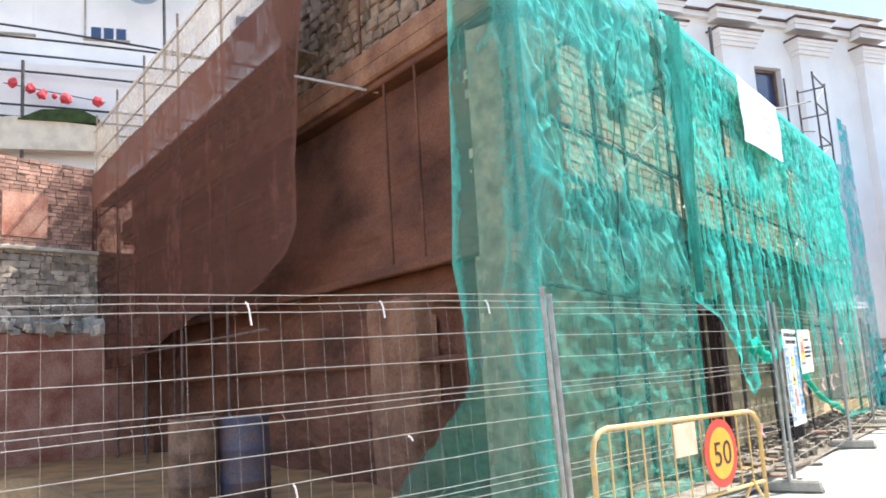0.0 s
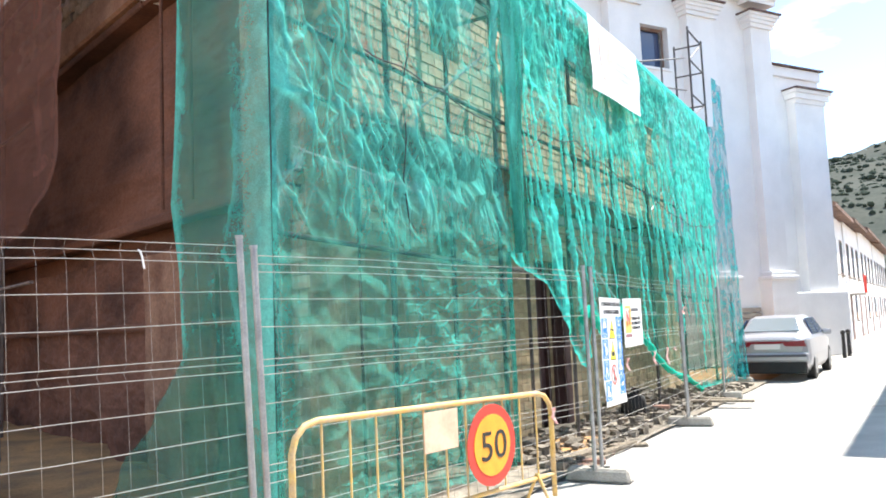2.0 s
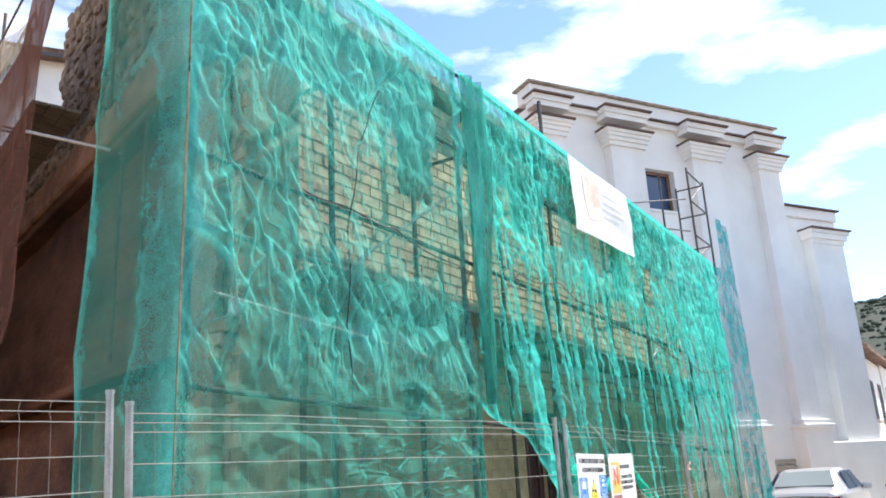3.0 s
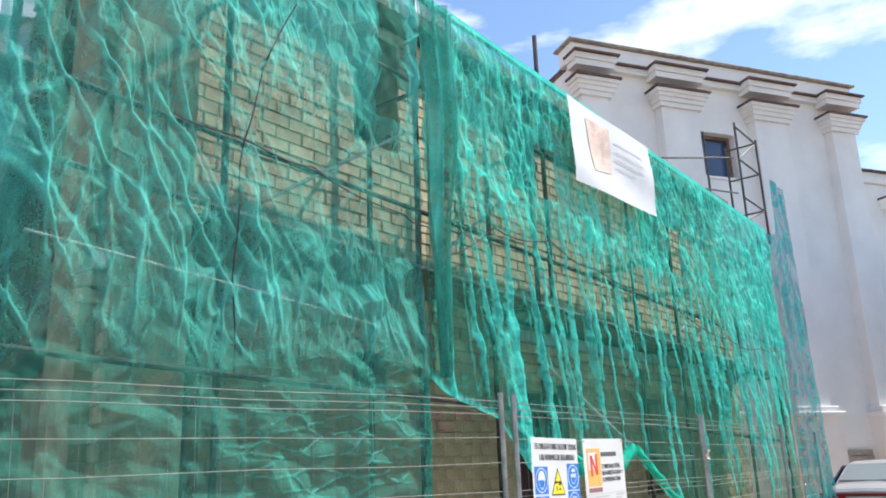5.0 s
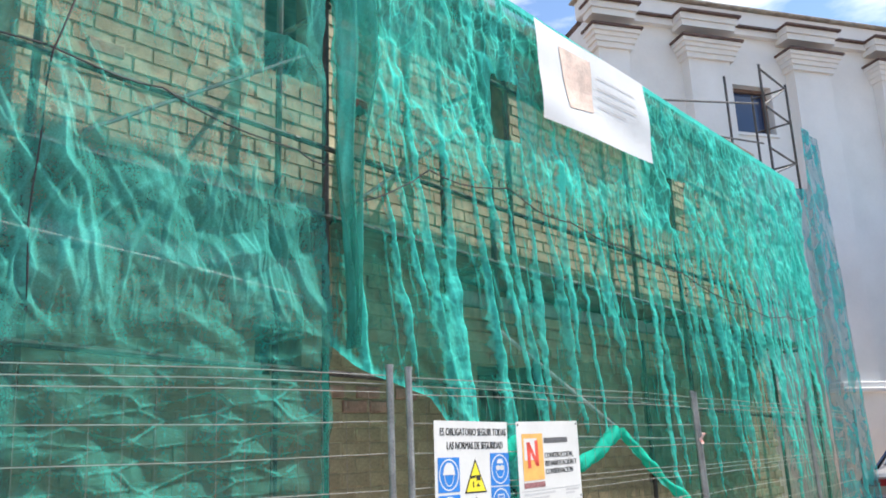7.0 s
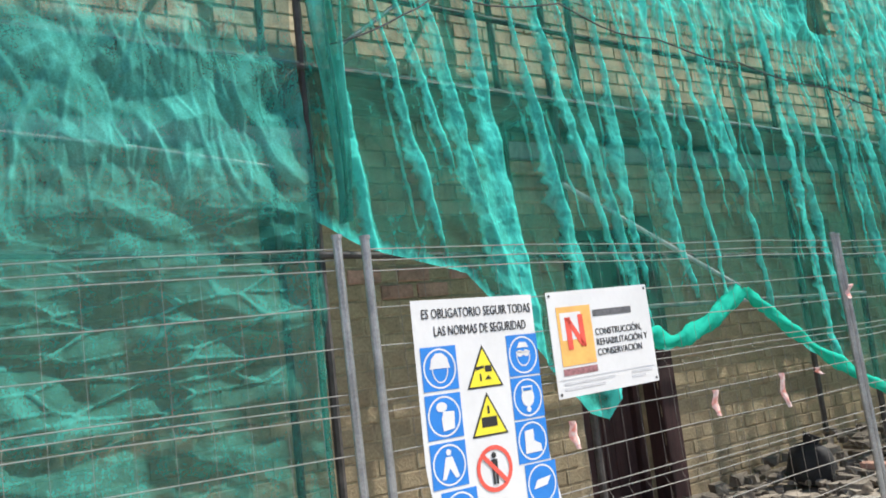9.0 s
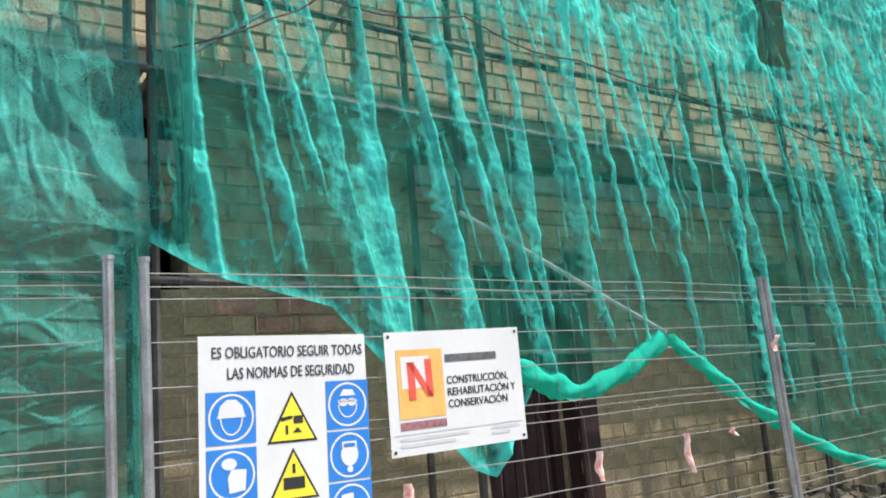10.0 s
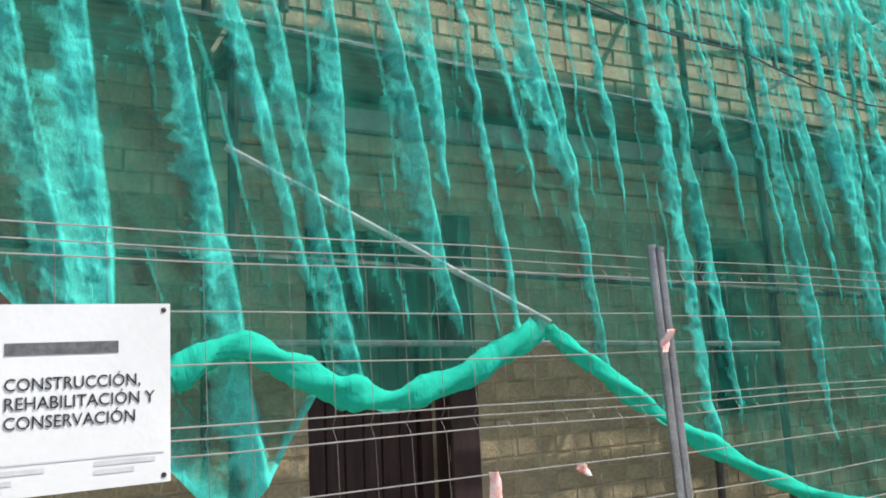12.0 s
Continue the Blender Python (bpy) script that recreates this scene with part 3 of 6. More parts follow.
ob = part("rubble_course", bm, M_WALLSTONE, wall_side, "broken rubble stone top of the wall")
tagged(ob, kind="stuff")
part("rubble_core", SB(1.0, 6.9, -1.1, -0.86, 5.92, 8.6), M_RAMMED, wall_side)
part("rubble_core", SB(6.9, 16.7, -1.1, -0.86, 5.92, 7.0), M_RAMMED, wall_side)

part("corner_core", SB(0.95, 2.0, -1.42, -0.885, 0.0, 5.3), M_MORTAR, wall_side, "cream brick corner of the facade")
bm = bmesh.new()
z, row = 0.0, 0
while z < 5.2:
    s = 0.93 + (0.15 if row % 2 else 0.0)
    while s < 1.75:
        box(bm, (s, -0.9, z), (s + 0.285, -0.87, z + 0.108))
        s += 0.297
    z, row = z + 0.12, row + 1
bmesh.ops.transform(bm, matrix=SIDE_M, verts=bm.verts)
bmesh.ops.reverse_faces(bm, faces=bm.faces)
tagged(part("corner_bricks", bm, M_BRICK, wall_side), kind="stuff")
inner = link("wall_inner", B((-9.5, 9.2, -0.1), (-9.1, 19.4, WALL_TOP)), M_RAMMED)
tagged(inner, "dark inner wall of the gutted house", "wall", kind="structure")
endwall = link("wall_end", B((-9.1, 19.0, -0.1), (-4.9, 19.4, WALL_TOP)), M_PLASTER)
tagged(endwall, "end wall of the gutted house", "wall", kind="structure")
bm = bmesh.new()
f = [bm.verts.new(v) for v in ((-4.2, 6.95, 6.2), (-4.2, 19.45, 6.2), (-9.6, 19.45, 6.2), (-9.6, 8.75, 6.2))]
g = [bm.verts.new(v.co + Vector((0, 0, 0.14))) for v in f]
bm.faces.new(f)
bm.faces.new(g[::-1])
for k in range(4):
    bm.faces.new((f[k], g[k], g[(k + 1) % 4], f[(k + 1) % 4]))
roofslab = link("ceiling", bm, M_PLANK)
tagged(roofslab, "roof deck over the gutted house", "roof", kind="structure")
floor_mid = link("floor_upper", B((-9.1, 9.4, 2.55), (-4.95, 19.0, 2.75)), M_PLANK)
tagged(floor_mid, "timber upper floor inside the house", "floor", kind="structure")

# cornice lengths between the storeys
for y0, y1, up in ((7.0, 9.95, -0.11), (11.6, 18.9, 0.02)):
    co = thing("trim", (WX, (y0 + y1) / 2, 2.8), "weathered moulded cornice between the storeys", "cornice", kind="structure")
    for hi, dz in ((0.07, 2.70 + up), (0.13, 2.80 + up), (0.20, 2.905 + up)):
        part("moulding", B((WX - 0.02, y0, dz - 0.03 * (y0 - 8)), (WX + hi, y1, dz + 0.098 - 0.03 * (y0 - 8)), 0.012), M_BRICK, co)
    part("flashing", B((WX - 0.02, y0, 3.004 + up - 0.03 * (y0 - 8)), (WX + 0.23, y1, 3.016 + up - 0.03 * (y0 - 8))), M_GALV, co, "thin metal flashing")
    part("gutter", B((WX + 0.205, y0, 3.02 + up - 0.03 * (y0 - 8)), (WX + 0.22, y1, 3.15 + up - 0.03 * (y0 - 8)), 0.004), M_ZINC, co, "pale zinc gutter face")

door = thing("door_1", (WX - 0.3, 12.65, 0), "dark stained timber door leaf in the brick facade", "door", kind="structure")
part("door_frame", B((WX - 0.36, 12.2, -0.05), (WX - 0.24, 12.28, 2.42)), M_DARKWOOD, door)
part("door_frame", B((WX - 0.36, 13.02, -0.05), (WX - 0.24, 13.1, 2.42)), M_DARKWOOD, door)
part("door_head", B((WX - 0.36, 12.28, 2.33), (WX - 0.24, 13.02, 2.42)), M_DARKWOOD, door)
for k in range(6):
    part("plank", B((WX - 0.33, 12.282 + k * 0.123, 0.02), (WX - 0.29, 12.282 + k * 0.123 + 0.117, 2.32), 0.006), M_DARKWOOD, door)
jamb = link("door_jamb", B((WX - 0.2, 13.1, 0.0), (WX + 0.02, 13.3, 2.5), 0.01), M_DARKWOOD)
tagged(jamb, "dark timber post beside the door", "door post", kind="structure")

# ---- the scaffold ----
def lev(y):
    return -0.035 * (y - 8)


scaf = thing("scaffold", (-3.95, 12.5, 0), "tube and plank scaffold standing against the facade", "scaffold")
XF, XB = -3.68, -4.28
BAYS = (6.15, 7.62, 9.68, 11.6, 15.15, 19.25)
for y in BAYS:
    for x in (XF, XB):
        if y == 6.15 and x == XB:
            continue
        top = 6.12 + lev(y) + 0.0
        part("standard", T((x, y, 0.0), (x, y, top), 0.027), M_TUBE, scaf)
        part("base_plate", B((x - 0.08, y - 0.08, -0.03), (x + 0.08, y + 0.08, 0.012)), M_TUBE, scaf)
for z in (2.2, 3.32, 3.85, 5.1, 6.05):
    part("ledger", T((XF + 0.03, BAYS[0], z + lev(BAYS[0])), (XF + 0.03, BAYS[-1], z + lev(BAYS[-1])), 0.022), M_TUBE, scaf)
for y in BAYS[1:]:
    for z in (3.3, 5.06):
        part("transom", T((XF, y + 0.04, z + lev(y)), (XB, y + 0.04, z + lev(y)), 0.022), M_TUBE, scaf)
for y0, y1 in zip(BAYS[1:], BAYS[2:]):
    for k in range(4):
        x = XF - 0.06 - k * 0.186
        m = Matrix.Translation((x - 0.09, y0 + 0.02, 3.34 + lev(y0))) @ Matrix.Rotation(math.atan(-0.035), 4, "X")
        part("deck_board", B((-0.09, 0, 0), (0.09, y1 - y0 - 0.04, 0.045), 0.006, m), M_PLANK, scaf)
    # From y = 11 on, white material paints the glint along the deck edge.
    part("toe_board", B((-0.012, 0, 0), (0.012, y1 - y0 - 0.04, 0.03), 0.0, Matrix.Translation((XF - 0.0, y0 + 0.02, 3.33 + lev(y0))) @ Matrix.Rotation(math.atan(-0.035), 4, "X")), M_GALV if y0 < 11 else M_SHEET, scaf, "thin edge strip, coloured white where it glints")
for (ya, za), (yb, zb) in (((7.9, 3.45), (9.5, 4.5)), ((9.9, 3.4), (11.5, 4.6)), ((15.2, 3.3), (19.2, 5.5))):
    part("brace", T((XF + 0.03, ya, za), (XF + 0.03, yb, zb), 0.014, 6), M_GALV, scaf)
part("brace", T((XF + 0.05, 11.55, 2.58), (XF + 0.05, 13.3, 1.76), 0.018, 8), M_SHEET, scaf, "pale aluminium brace")
part("handrail", T((XF + 0.05, 11.7, 1.68), (XF + 0.05, 15.1, 1.60), 0.016, 6), M_GALV, scaf, "pale aluminium rail")
part("standard", T((XF + 0.03, 11.84, 3.3), (XF + 0.03, 11.84, 6.47), 0.027), M_TUBE, scaf)
part("clamp", B((XF + 0.02, 9.80, 4.12), (XF + 0.16, 9.98, 4.22), 0.02), M_ROOF, scaf, "rusty tube clamp")
# raised end of the scaffold
for y, x in ((18.8, XF), (19.95, XF), (18.8, XB), (19.95, XB)):
    part("standard", T((x, y, 5.5), (x, y, 7.62 + lev(y) * 0.0), 0.022), M_TUBE, scaf)
for z in (6.15, 6.9, 7.55):
    part("guard_rail", T((XF, 18.8, z), (XF, 19.95, z - 0.02), 0.018, 6), M_TUBE, scaf)
    part("guard_rail", T((XF, 19.95, z), (XB, 19.95, z), 0.018, 6), M_TUBE, scaf)
part("guard_rail", T((XF - 0.1, 15.3, 5.95), (XF - 0.1, 18.8, 6.95), 0.016, 6), M_TUBE, scaf)
part("guard_rail", T((XF - 0.1, 16.0, 5.7), (XF - 0.1, 18.8, 6.25), 0.016, 6), M_TUBE, scaf)
part("brace", T((XF, 18.8, 6.9), (XF, 19.95, 7.55), 0.014, 6), M_TUBE, scaf)
part("brace", T((XF, 18.8, 5.7), (XF, 19.95, 6.15), 0.014, 6), M_TUBE, scaf)

sides = thing("side_scaffold", side(8.5, 0, -0.3), "tube scaffold along the shaded side wall", "scaffold")
for s, z0, z1 in ((2.62, 2.9, 5.3), (3.9, 5.3, 7.2), (3.35, 2.9, 5.3)):
    # Wall's dark earth material stands in for shade on these tubes.
    part("standard", T(side(s, z0, -0.62), side(s, z1, -0.62), 0.02), M_RAMMED, sides, "tube coloured dark like the shaded wall")
for s in (7.6, 10.0, 12.4, 14.8, 17.0):
    for d in (-0.03, -0.62):
        if d < -0.1 and s < 8:
            continue
        top = 8.9 if s > 4 and d > -0.1 else 6.1
        part("standard", T(side(s, 0, d), side(s, top, d), 0.026), M_SIDETUBE, sides)
for z in (2.3, 4.35, 6.05):
    part("ledger", T(side(6.0, z, -0.03), side(17.0, z, -0.03), 0.022), M_SIDETUBE, sides)
for z in (7.78, 8.48):
    part("guard_rail", T(side(5.4, z, -0.03), side(17.0, z, -0.03), 0.017), M_SIDETUBE, sides)
for k in range(3):
    part("deck_board", SB(5.2, 17.0, -0.24 - k * 0.2, -0.05 - k * 0.2, 6.38, 6.43, 0.006), M_PLANK, sides)
part("brace", T(side(4.45, 5.66, 0.12), side(3.7, 5.32, -0.75), 0.022), M_GALV, sides, "loose tube poking out past the netting")
part("guard_rail", T(side(17.0, 7.78, -0.03), side(17.0, 7.78, -0.9), 0.024), M_SIDETUBE, sides)

# ---- netting ----
def net_grid(y0, y1, n_y, n_z):
    return np.meshgrid(np.linspace(y0, y1, n_y), np.linspace(0, 1, n_z))


NX = -3.58
# street side, first sheet: crumpled all over, with faint hanging streaks
Y, V = net_grid(6.02, 9.56, 460, 760)
top = 6.12 - 0.035 * (Y - 8)
Zb = 0.06 + 0.03 * np.sin(Y * 7)
Z = Zb + (top - Zb) * V
low = np.clip((2.55 - Z + 0.06 * (Y - 8)) / 0.35, 0, 1)
high = np.clip((Z - 4.35) / 0.5, 0, 1)
band = np.clip(1 - np.abs(Z - 4.0 + 0.16 * (Y - 8)) / 0.75, 0, 1) * np.clip((Y - 7.0) / 0.5, 0, 1)
corner = np.clip((7.35 - Y) / 0.7, 0, 1)
# long drapes hanging from the ties, a little slanted
sway = Y + 0.10 * (Z - 3) * (0.4 + 0.6 * value_noise(Y * 0.7, Z * 0.4, 8)) + 0.16 * (layered(Y * 0.9, Z * 0.7, 7, 2) - 0.5)
drape, drape_edge = crinkle(sway, Z, 3.6, 71, 7.0, 0.0, 0.10, 0.5)
thin, thin_edge = crinkle(sway + 0.05 * (Z - 3), Z, 8.5, 77, 9.0, 0.0, 0.10, 0.6)
big = folded(Y, Z, 2.0, 21, 1.9, 0.35)
mid = folded(Y, Z, 5.2, 57, 1.6, -0.4)
# narrow pinched folds on the flat cloth
_, pinch_a = crinkle(Y, Z, 3.4, 23, 5.0, 0.45, 0.15, 0.8)
_, pinch_b = crinkle(Y, Z, 5.0, 59, 4.0, -0.30, 0.20, 0.8)
_, pinch_d = crinkle(Y, Z, 2.6, 35, 0.28, 0.1, 0.12, 0.8)
tiny = folded(Y, Z, 10.5, 91, 1.5, 0.6)
small = folded(Y, Z, 7.0, 97, 0.8, -0.3)
box_h = folded(Y, Z, 4.6, 33, 0.55, 0.1)
hang = np.clip(1 - low, 0, 1) * np.clip(1 - 0.6 * band, 0, 1)
belly = 0.06 * np.sin(np.pi * np.clip((Z - 0.2) / 3.1, 0, 1)) * np.sin(np.pi * (Y - 6.02) / 3.54)
calm = np.clip((1 - V) * 14, 0.1, 1)
soft = 1 - 0.2 * band
relief = hang * (0.09 * drape * (0.15 + 0.85 * corner) + 0.010 * thin_edge) + 0.11 * big + (1 - low) * (0.090 * mid + 0.040 * tiny + 0.022 * pinch_a + 0.017 * pinch_b) + low * (0.070 * box_h + 0.040 * small + 0.026 * tiny + 0.014 * pinch_d)
X = NX + belly + calm * np.clip((Y - 6.0) * 5, 0, 1) * (relief - np.percentile(relief, 15))
step_y, step_z = Y[0, 1] - Y[0, 0], (top[0, 0] - Zb[0, 0]) / (V.shape[0] - 1)
tilt = np.sqrt(1 + np.gradient(X, axis=1) ** 2 / step_y**2 + np.gradient(X, axis=0) ** 2 / step_z**2)
veil = 0.61 + 0.10 * high - 0.12 * band + 0.10 * np.clip((6.3 - Y) / 0.25, 0, 1) - 0.06 * low + 0.05 * (layered(Y * 1.3, Z * 1.1, 63, 3) - 0.5) - 0.05 * corner
veil = 1 - (1 - veil) ** (1 + 0.4 * (tilt - 1))
# Denser fold ridges also take the pale tint that imitates sun on them.
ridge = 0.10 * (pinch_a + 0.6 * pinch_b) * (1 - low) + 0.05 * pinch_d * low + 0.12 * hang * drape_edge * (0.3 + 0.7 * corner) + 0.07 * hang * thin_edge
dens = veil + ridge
dens = dens - 0.3 * np.clip(1 - np.abs(Y - 9.22) / 0.22, 0, 0.4) / 0.4 * ((Z > 4.5) & (Z < 5.65))
dens = np.where(V > 0.985, 0.95, dens)
# drawn in towards the tie beside the second sheet
pull = np.exp(-(((Z - 2.3) / 1.1) ** 2)) * np.clip((Y - 9.0) / 0.56, 0, 1)
Yp = Y + 0.07 * pull
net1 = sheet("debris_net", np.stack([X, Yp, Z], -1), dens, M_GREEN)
tagged(net1, "green debris netting, crumpled and translucent, hung on the scaffold", "netting", "debris netting")

# street side, second sheet: gathered into long hanging pleats, its hem rolled up
Y, V = net_grid(9.66, 19.35, 960, 400)
hem_y = np.array([9.66, 10.0, 10.6, 11.1, 11.45, 11.6, 11.75, 11.95, 12.3, 12.7, 13.16, 13.5, 13.97, 14.6, 15.2, 16.5, 17.3, 19.4])
hem_z = np.array([2.32, 2.14, 1.98, 1.40, 1.00, 0.94, 1.15, 1.46, 1.33, 1.45, 1.74, 1.50, 1.18, 0.88, 0.63, 0.36, 0.15, 0.1])
top = 6.0 - 0.037 * (Y - 9.7)
Zb = np.interp(Y, hem_y, hem_z)
Z = Zb + (top - Zb) * V
rng = random.Random(17)
plait = np.zeros_like(Y)
lift = np.zeros_like(Y)
y = 9.55
fringe = value_noise(Y * 6, Z * 24, 64) * 0.65 + value_noise(Y * 12, Z * 46, 65) * 0.35
while y < 19.2:
    y += rng.uniform(0.16, 0.38) * (1.0 if y < 14.8 else 0.6)
    w0, lean, ztop, zbot = rng.choice((0.05, 0.08, 0.12, 0.17, 0.24)) * rng.uniform(0.8, 1.2), rng.uniform(0.08, 0.25), rng.uniform(3.6, 4.6), rng.uniform(0.3, 2.5)
    edge_at = y + lean * (3.6 - Z) + 0.10 * (value_noise(Z * 0.9 + y, Z * 0 + y * 3, 61) - 0.5) + 0.014 * (value_noise(Z * 3.3 + y, Z * 0 + y * 5, 62) - 0.5)
    grow = np.clip((ztop - Z) / 1.1, 0.15, 1.0) * np.clip((Z - zbot + 0.15) / 1.1, 0.1, 1.0)
    w = w0 * grow * (0.7 + 0.6 * value_noise(Z * 1.5 + y * 2, Z * 0 + y, 63))
    fade = np.clip((Z - zbot) / 0.25, 0, 1) * np.clip((ztop + 0.6 - Z) / 0.8, 0.0, 1)
    d = (edge_at - Y) / w
    body = np.where(d > 0, np.clip(2.0 - d * (0.9 + 2.2 * fringe), 0, 1) * (0.66 + 0.34 * np.clip(1 - d, 0, 1)), np.clip(1 + d * 11, 0, 1)) * fade
    core = np.exp(-(((edge_at - Y) / 0.014) ** 2)) * fade
    for thin in range(2):
        off, swing, keep = rng.uniform(0.02, 0.26), rng.uniform(-0.03, 0.07), rng.uniform(0.3, 0.75)
        at_y = edge_at - off - swing * (3.6 - Z) + 0.05 * (value_noise(Z * 1.7 + y, Z * 0 + thin + y, 66) - 0.5)
        core = np.maximum(core, keep * np.exp(-(((at_y - Y) / 0.012) ** 2)) * fade * np.clip((value_noise(Z * 1.3 + y, Z * 0 + thin * 3 + y, 67) - 0.3) * 4, 0, 1))
    strength = rng.uniform(0.75, 1.0)
    plait = np.maximum(plait, np.maximum(strength * body, 0.95 * core))
    lift = lift + w0 * 3.2 * np.where(d > 0, np.exp(-1.4 * np.clip(d, 0, 9)), np.exp(4 * np.clip(d, -9, 0))) * fade * rng.uniform(0.5, 1.0)
upper = np.clip((Z - 3.62 + 0.05 * (Y - 12)) / 0.55, 0, 1)
crum, _, _ = crumple(Y, Z, 8.0, 81, 8, (-85, 60))
crum3 = layered(Y * 9, Z * 7, 91)
top_tone, _ = facets(Y, Z, 7.0, 101, 2.4, 0.12)
wr = 0.5 * layered(Y * 2.5, Z * 2.5, 151, 2)
crk = ridged(Y * 8 + 2.5 * wr + 0.9 * Z, Z * 2.2 + wr, 157, 2) ** 14 * np.clip((layered(Y * 2, Z * 2, 159, 2) - 0.36) * 5, 0, 1)
fine = ridged(Y * 7.5, Z * 1.1, 95)
fan = np.exp(-(((Z - 2.3) / 1.3) ** 2)) * np.exp(-(((Y - 9.66) / 0.8) ** 2))
calm = np.clip((1 - V) * 16, 0.08, 1)
X = NX + calm * (0.014 * crk + 0.012 * fringe * plait + 0.06 * lift + (0.08 + 0.03 * upper) * crum + 0.02 * (crum3 - 0.5) + 0.04 * upper * (fine - 0.5)) + 0.04 * np.exp(-(((Z - Zb) / 0.8) ** 2)) * np.exp(-(((Y - 11.5) / 0.6) ** 2))
fold_h, fold_edge = crinkle(Y + 0.14 * (Z - 3.6), Z, 6.0, 171, 8.0, 0.0, 0.10, 0.6)
nip_h, nip_edge = crinkle(Y, Z, 12.0, 177, 2.2, 0.25, 0.13, 0.9)
wrap_h, wrap_edge = crinkle(Y, Z, 5.0, 179, 1.2, -0.6, 0.08, 0.9)
plane1 = folded(Y, Z, 4.0, 181, 3.0, 0.15)
plane2 = folded(Y, Z, 9.0, 183, 2.0, -0.3)
X = X + calm * ((0.04 + 0.04 * upper) * (plane1 - 0.6) + (0.018 + 0.022 * upper) * (plane2 - 0.5) + (0.030 + 0.02 * upper) * fold_h + (0.006 + 0.012 * upper) * nip_h + 0.02 * wrap_h)
# Pleats are denser, which also gives them the painted sunlit tint.
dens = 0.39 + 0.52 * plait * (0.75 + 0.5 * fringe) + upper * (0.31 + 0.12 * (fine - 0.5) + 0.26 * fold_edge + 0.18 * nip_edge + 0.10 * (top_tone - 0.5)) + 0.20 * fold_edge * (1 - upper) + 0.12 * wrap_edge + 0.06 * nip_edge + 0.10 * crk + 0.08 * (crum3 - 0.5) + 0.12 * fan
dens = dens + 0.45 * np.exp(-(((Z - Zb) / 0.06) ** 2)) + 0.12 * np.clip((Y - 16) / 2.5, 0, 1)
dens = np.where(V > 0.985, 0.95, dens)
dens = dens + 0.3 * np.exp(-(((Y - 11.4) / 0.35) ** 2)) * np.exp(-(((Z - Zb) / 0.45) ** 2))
for hy, hz, hw, hh in ((11.72, 4.68, 0.2, 0.3), (15.03, 4.40, 0.22, 0.32)):
    dens = dens - 0.4 * ((np.abs(Y - hy) < hw) & (np.abs(Z - hz) < hh))
draw = np.exp(-(((Z - 2.3) / 1.0) ** 2)) * np.exp(-(((Y - 9.66) / 0.5) ** 2))
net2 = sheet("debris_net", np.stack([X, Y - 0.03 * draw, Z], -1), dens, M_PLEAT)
tagged(net2, "green debris netting in hanging pleats with a torn hem", "netting", "debris netting")

# loose gathered edge hanging beside the seam pole
S, V = np.meshgrid(np.linspace(0, 1, 40), np.linspace(0, 1, 160))
Z = 2.30 + V * 3.6
wid = 0.05 + 0.42 * np.clip((Z - 2.4) / 2.2, 0, 1) ** 1.3
Yc = 9.74 + wid * (S - 0.25) + 0.03 * np.sin(Z * 3)
X = NX + 0.09 + 0.06 * np.sin(S * 14 + Z * 0.8) + 0.04 * (layered(S * 6, Z * 3, 5) - 0.5)
flap = sheet("net_edge", np.stack([X, Yc, Z], -1), 0.46 + 0.45 * ridged(S * 5, Z * 0.5, 14) ** 2, M_GREEN, net2, "gathered selvage beside the seam")
flap2 = sheet("net_edge", np.stack([NX + 0.06 + 0.03 * np.sin(S * 9), 9.545 + 0.03 * (S - 0.5), 0.1 + V * 2.2], -1), 0.6 + 0 * S, M_GREEN, net1, "folded edge of the first sheet")


def rolled(points, r, seed):
    """A rolled hem: twisted cloth along a sagging line."""
    pts = []
    for (p, q) in zip(points, points[1:]):
        for k in range(14):
            pts.append(Vector(p).lerp(Vector(q), k / 14))
    pts.append(Vector(points[-1]))
    rg = random.Random(seed)
    smooth_pts = [sum((pts[max(0, min(len(pts) - 1, i + k))] for k in range(-5, 6)), Vector()) / 11 for i in range(len(pts))]
    n, rows = 16, []
    for i, p in enumerate(smooth_pts):
        d = (smooth_pts[min(i + 1, len(pts) - 1)] - smooth_pts[max(i - 1, 0)]).normalized()
        q = d.to_track_quat("X", "Z")
        rr = r * (0.75 + 0.5 * noise.noise(Vector((i * 0.13, seed, 0))))
        ring = []
        for k in range(n + 1):
            a = 2 * math.pi * (k % n) / n + i * 0.16
            f = 1 + 0.22 * math.sin(3 * a + i * 0.1) + 0.12 * math.sin(7 * a)
            ring.append(p + q @ Vector((0, 0.8 * rr * f * math.cos(a - i * 0.16), rr * f * math.sin(a - i * 0.16))))
        rows.append([tuple(v) for v in ring])
    return np.array(rows)


R = rolled([(NX + 0.16, 11.25, 1.52), (NX + 0.14, 11.55, 1.70), (NX + 0.12, 11.9, 1.50), (NX + 0.12, 12.25, 1.38), (NX + 0.1, 12.7, 1.50), (NX + 0.08, 13.16, 1.73)], 0.078, 3)
sheet("rolled_hem", R, 0.93 + 0 * R[..., 0], M_HEM, net2, "thick rolled hem tied up like a swag")
R = rolled([(NX + 0.08, 13.16, 1.73), (NX + 0.08, 13.5, 1.50), (NX + 0.1, 13.97, 1.18), (NX + 0.1, 14.6, 0.86), (NX + 0.1, 15.2, 0.62), (NX + 0.08, 16.5, 0.38), (NX + 0.05, 17.4, 0.12)], 0.06, 8)
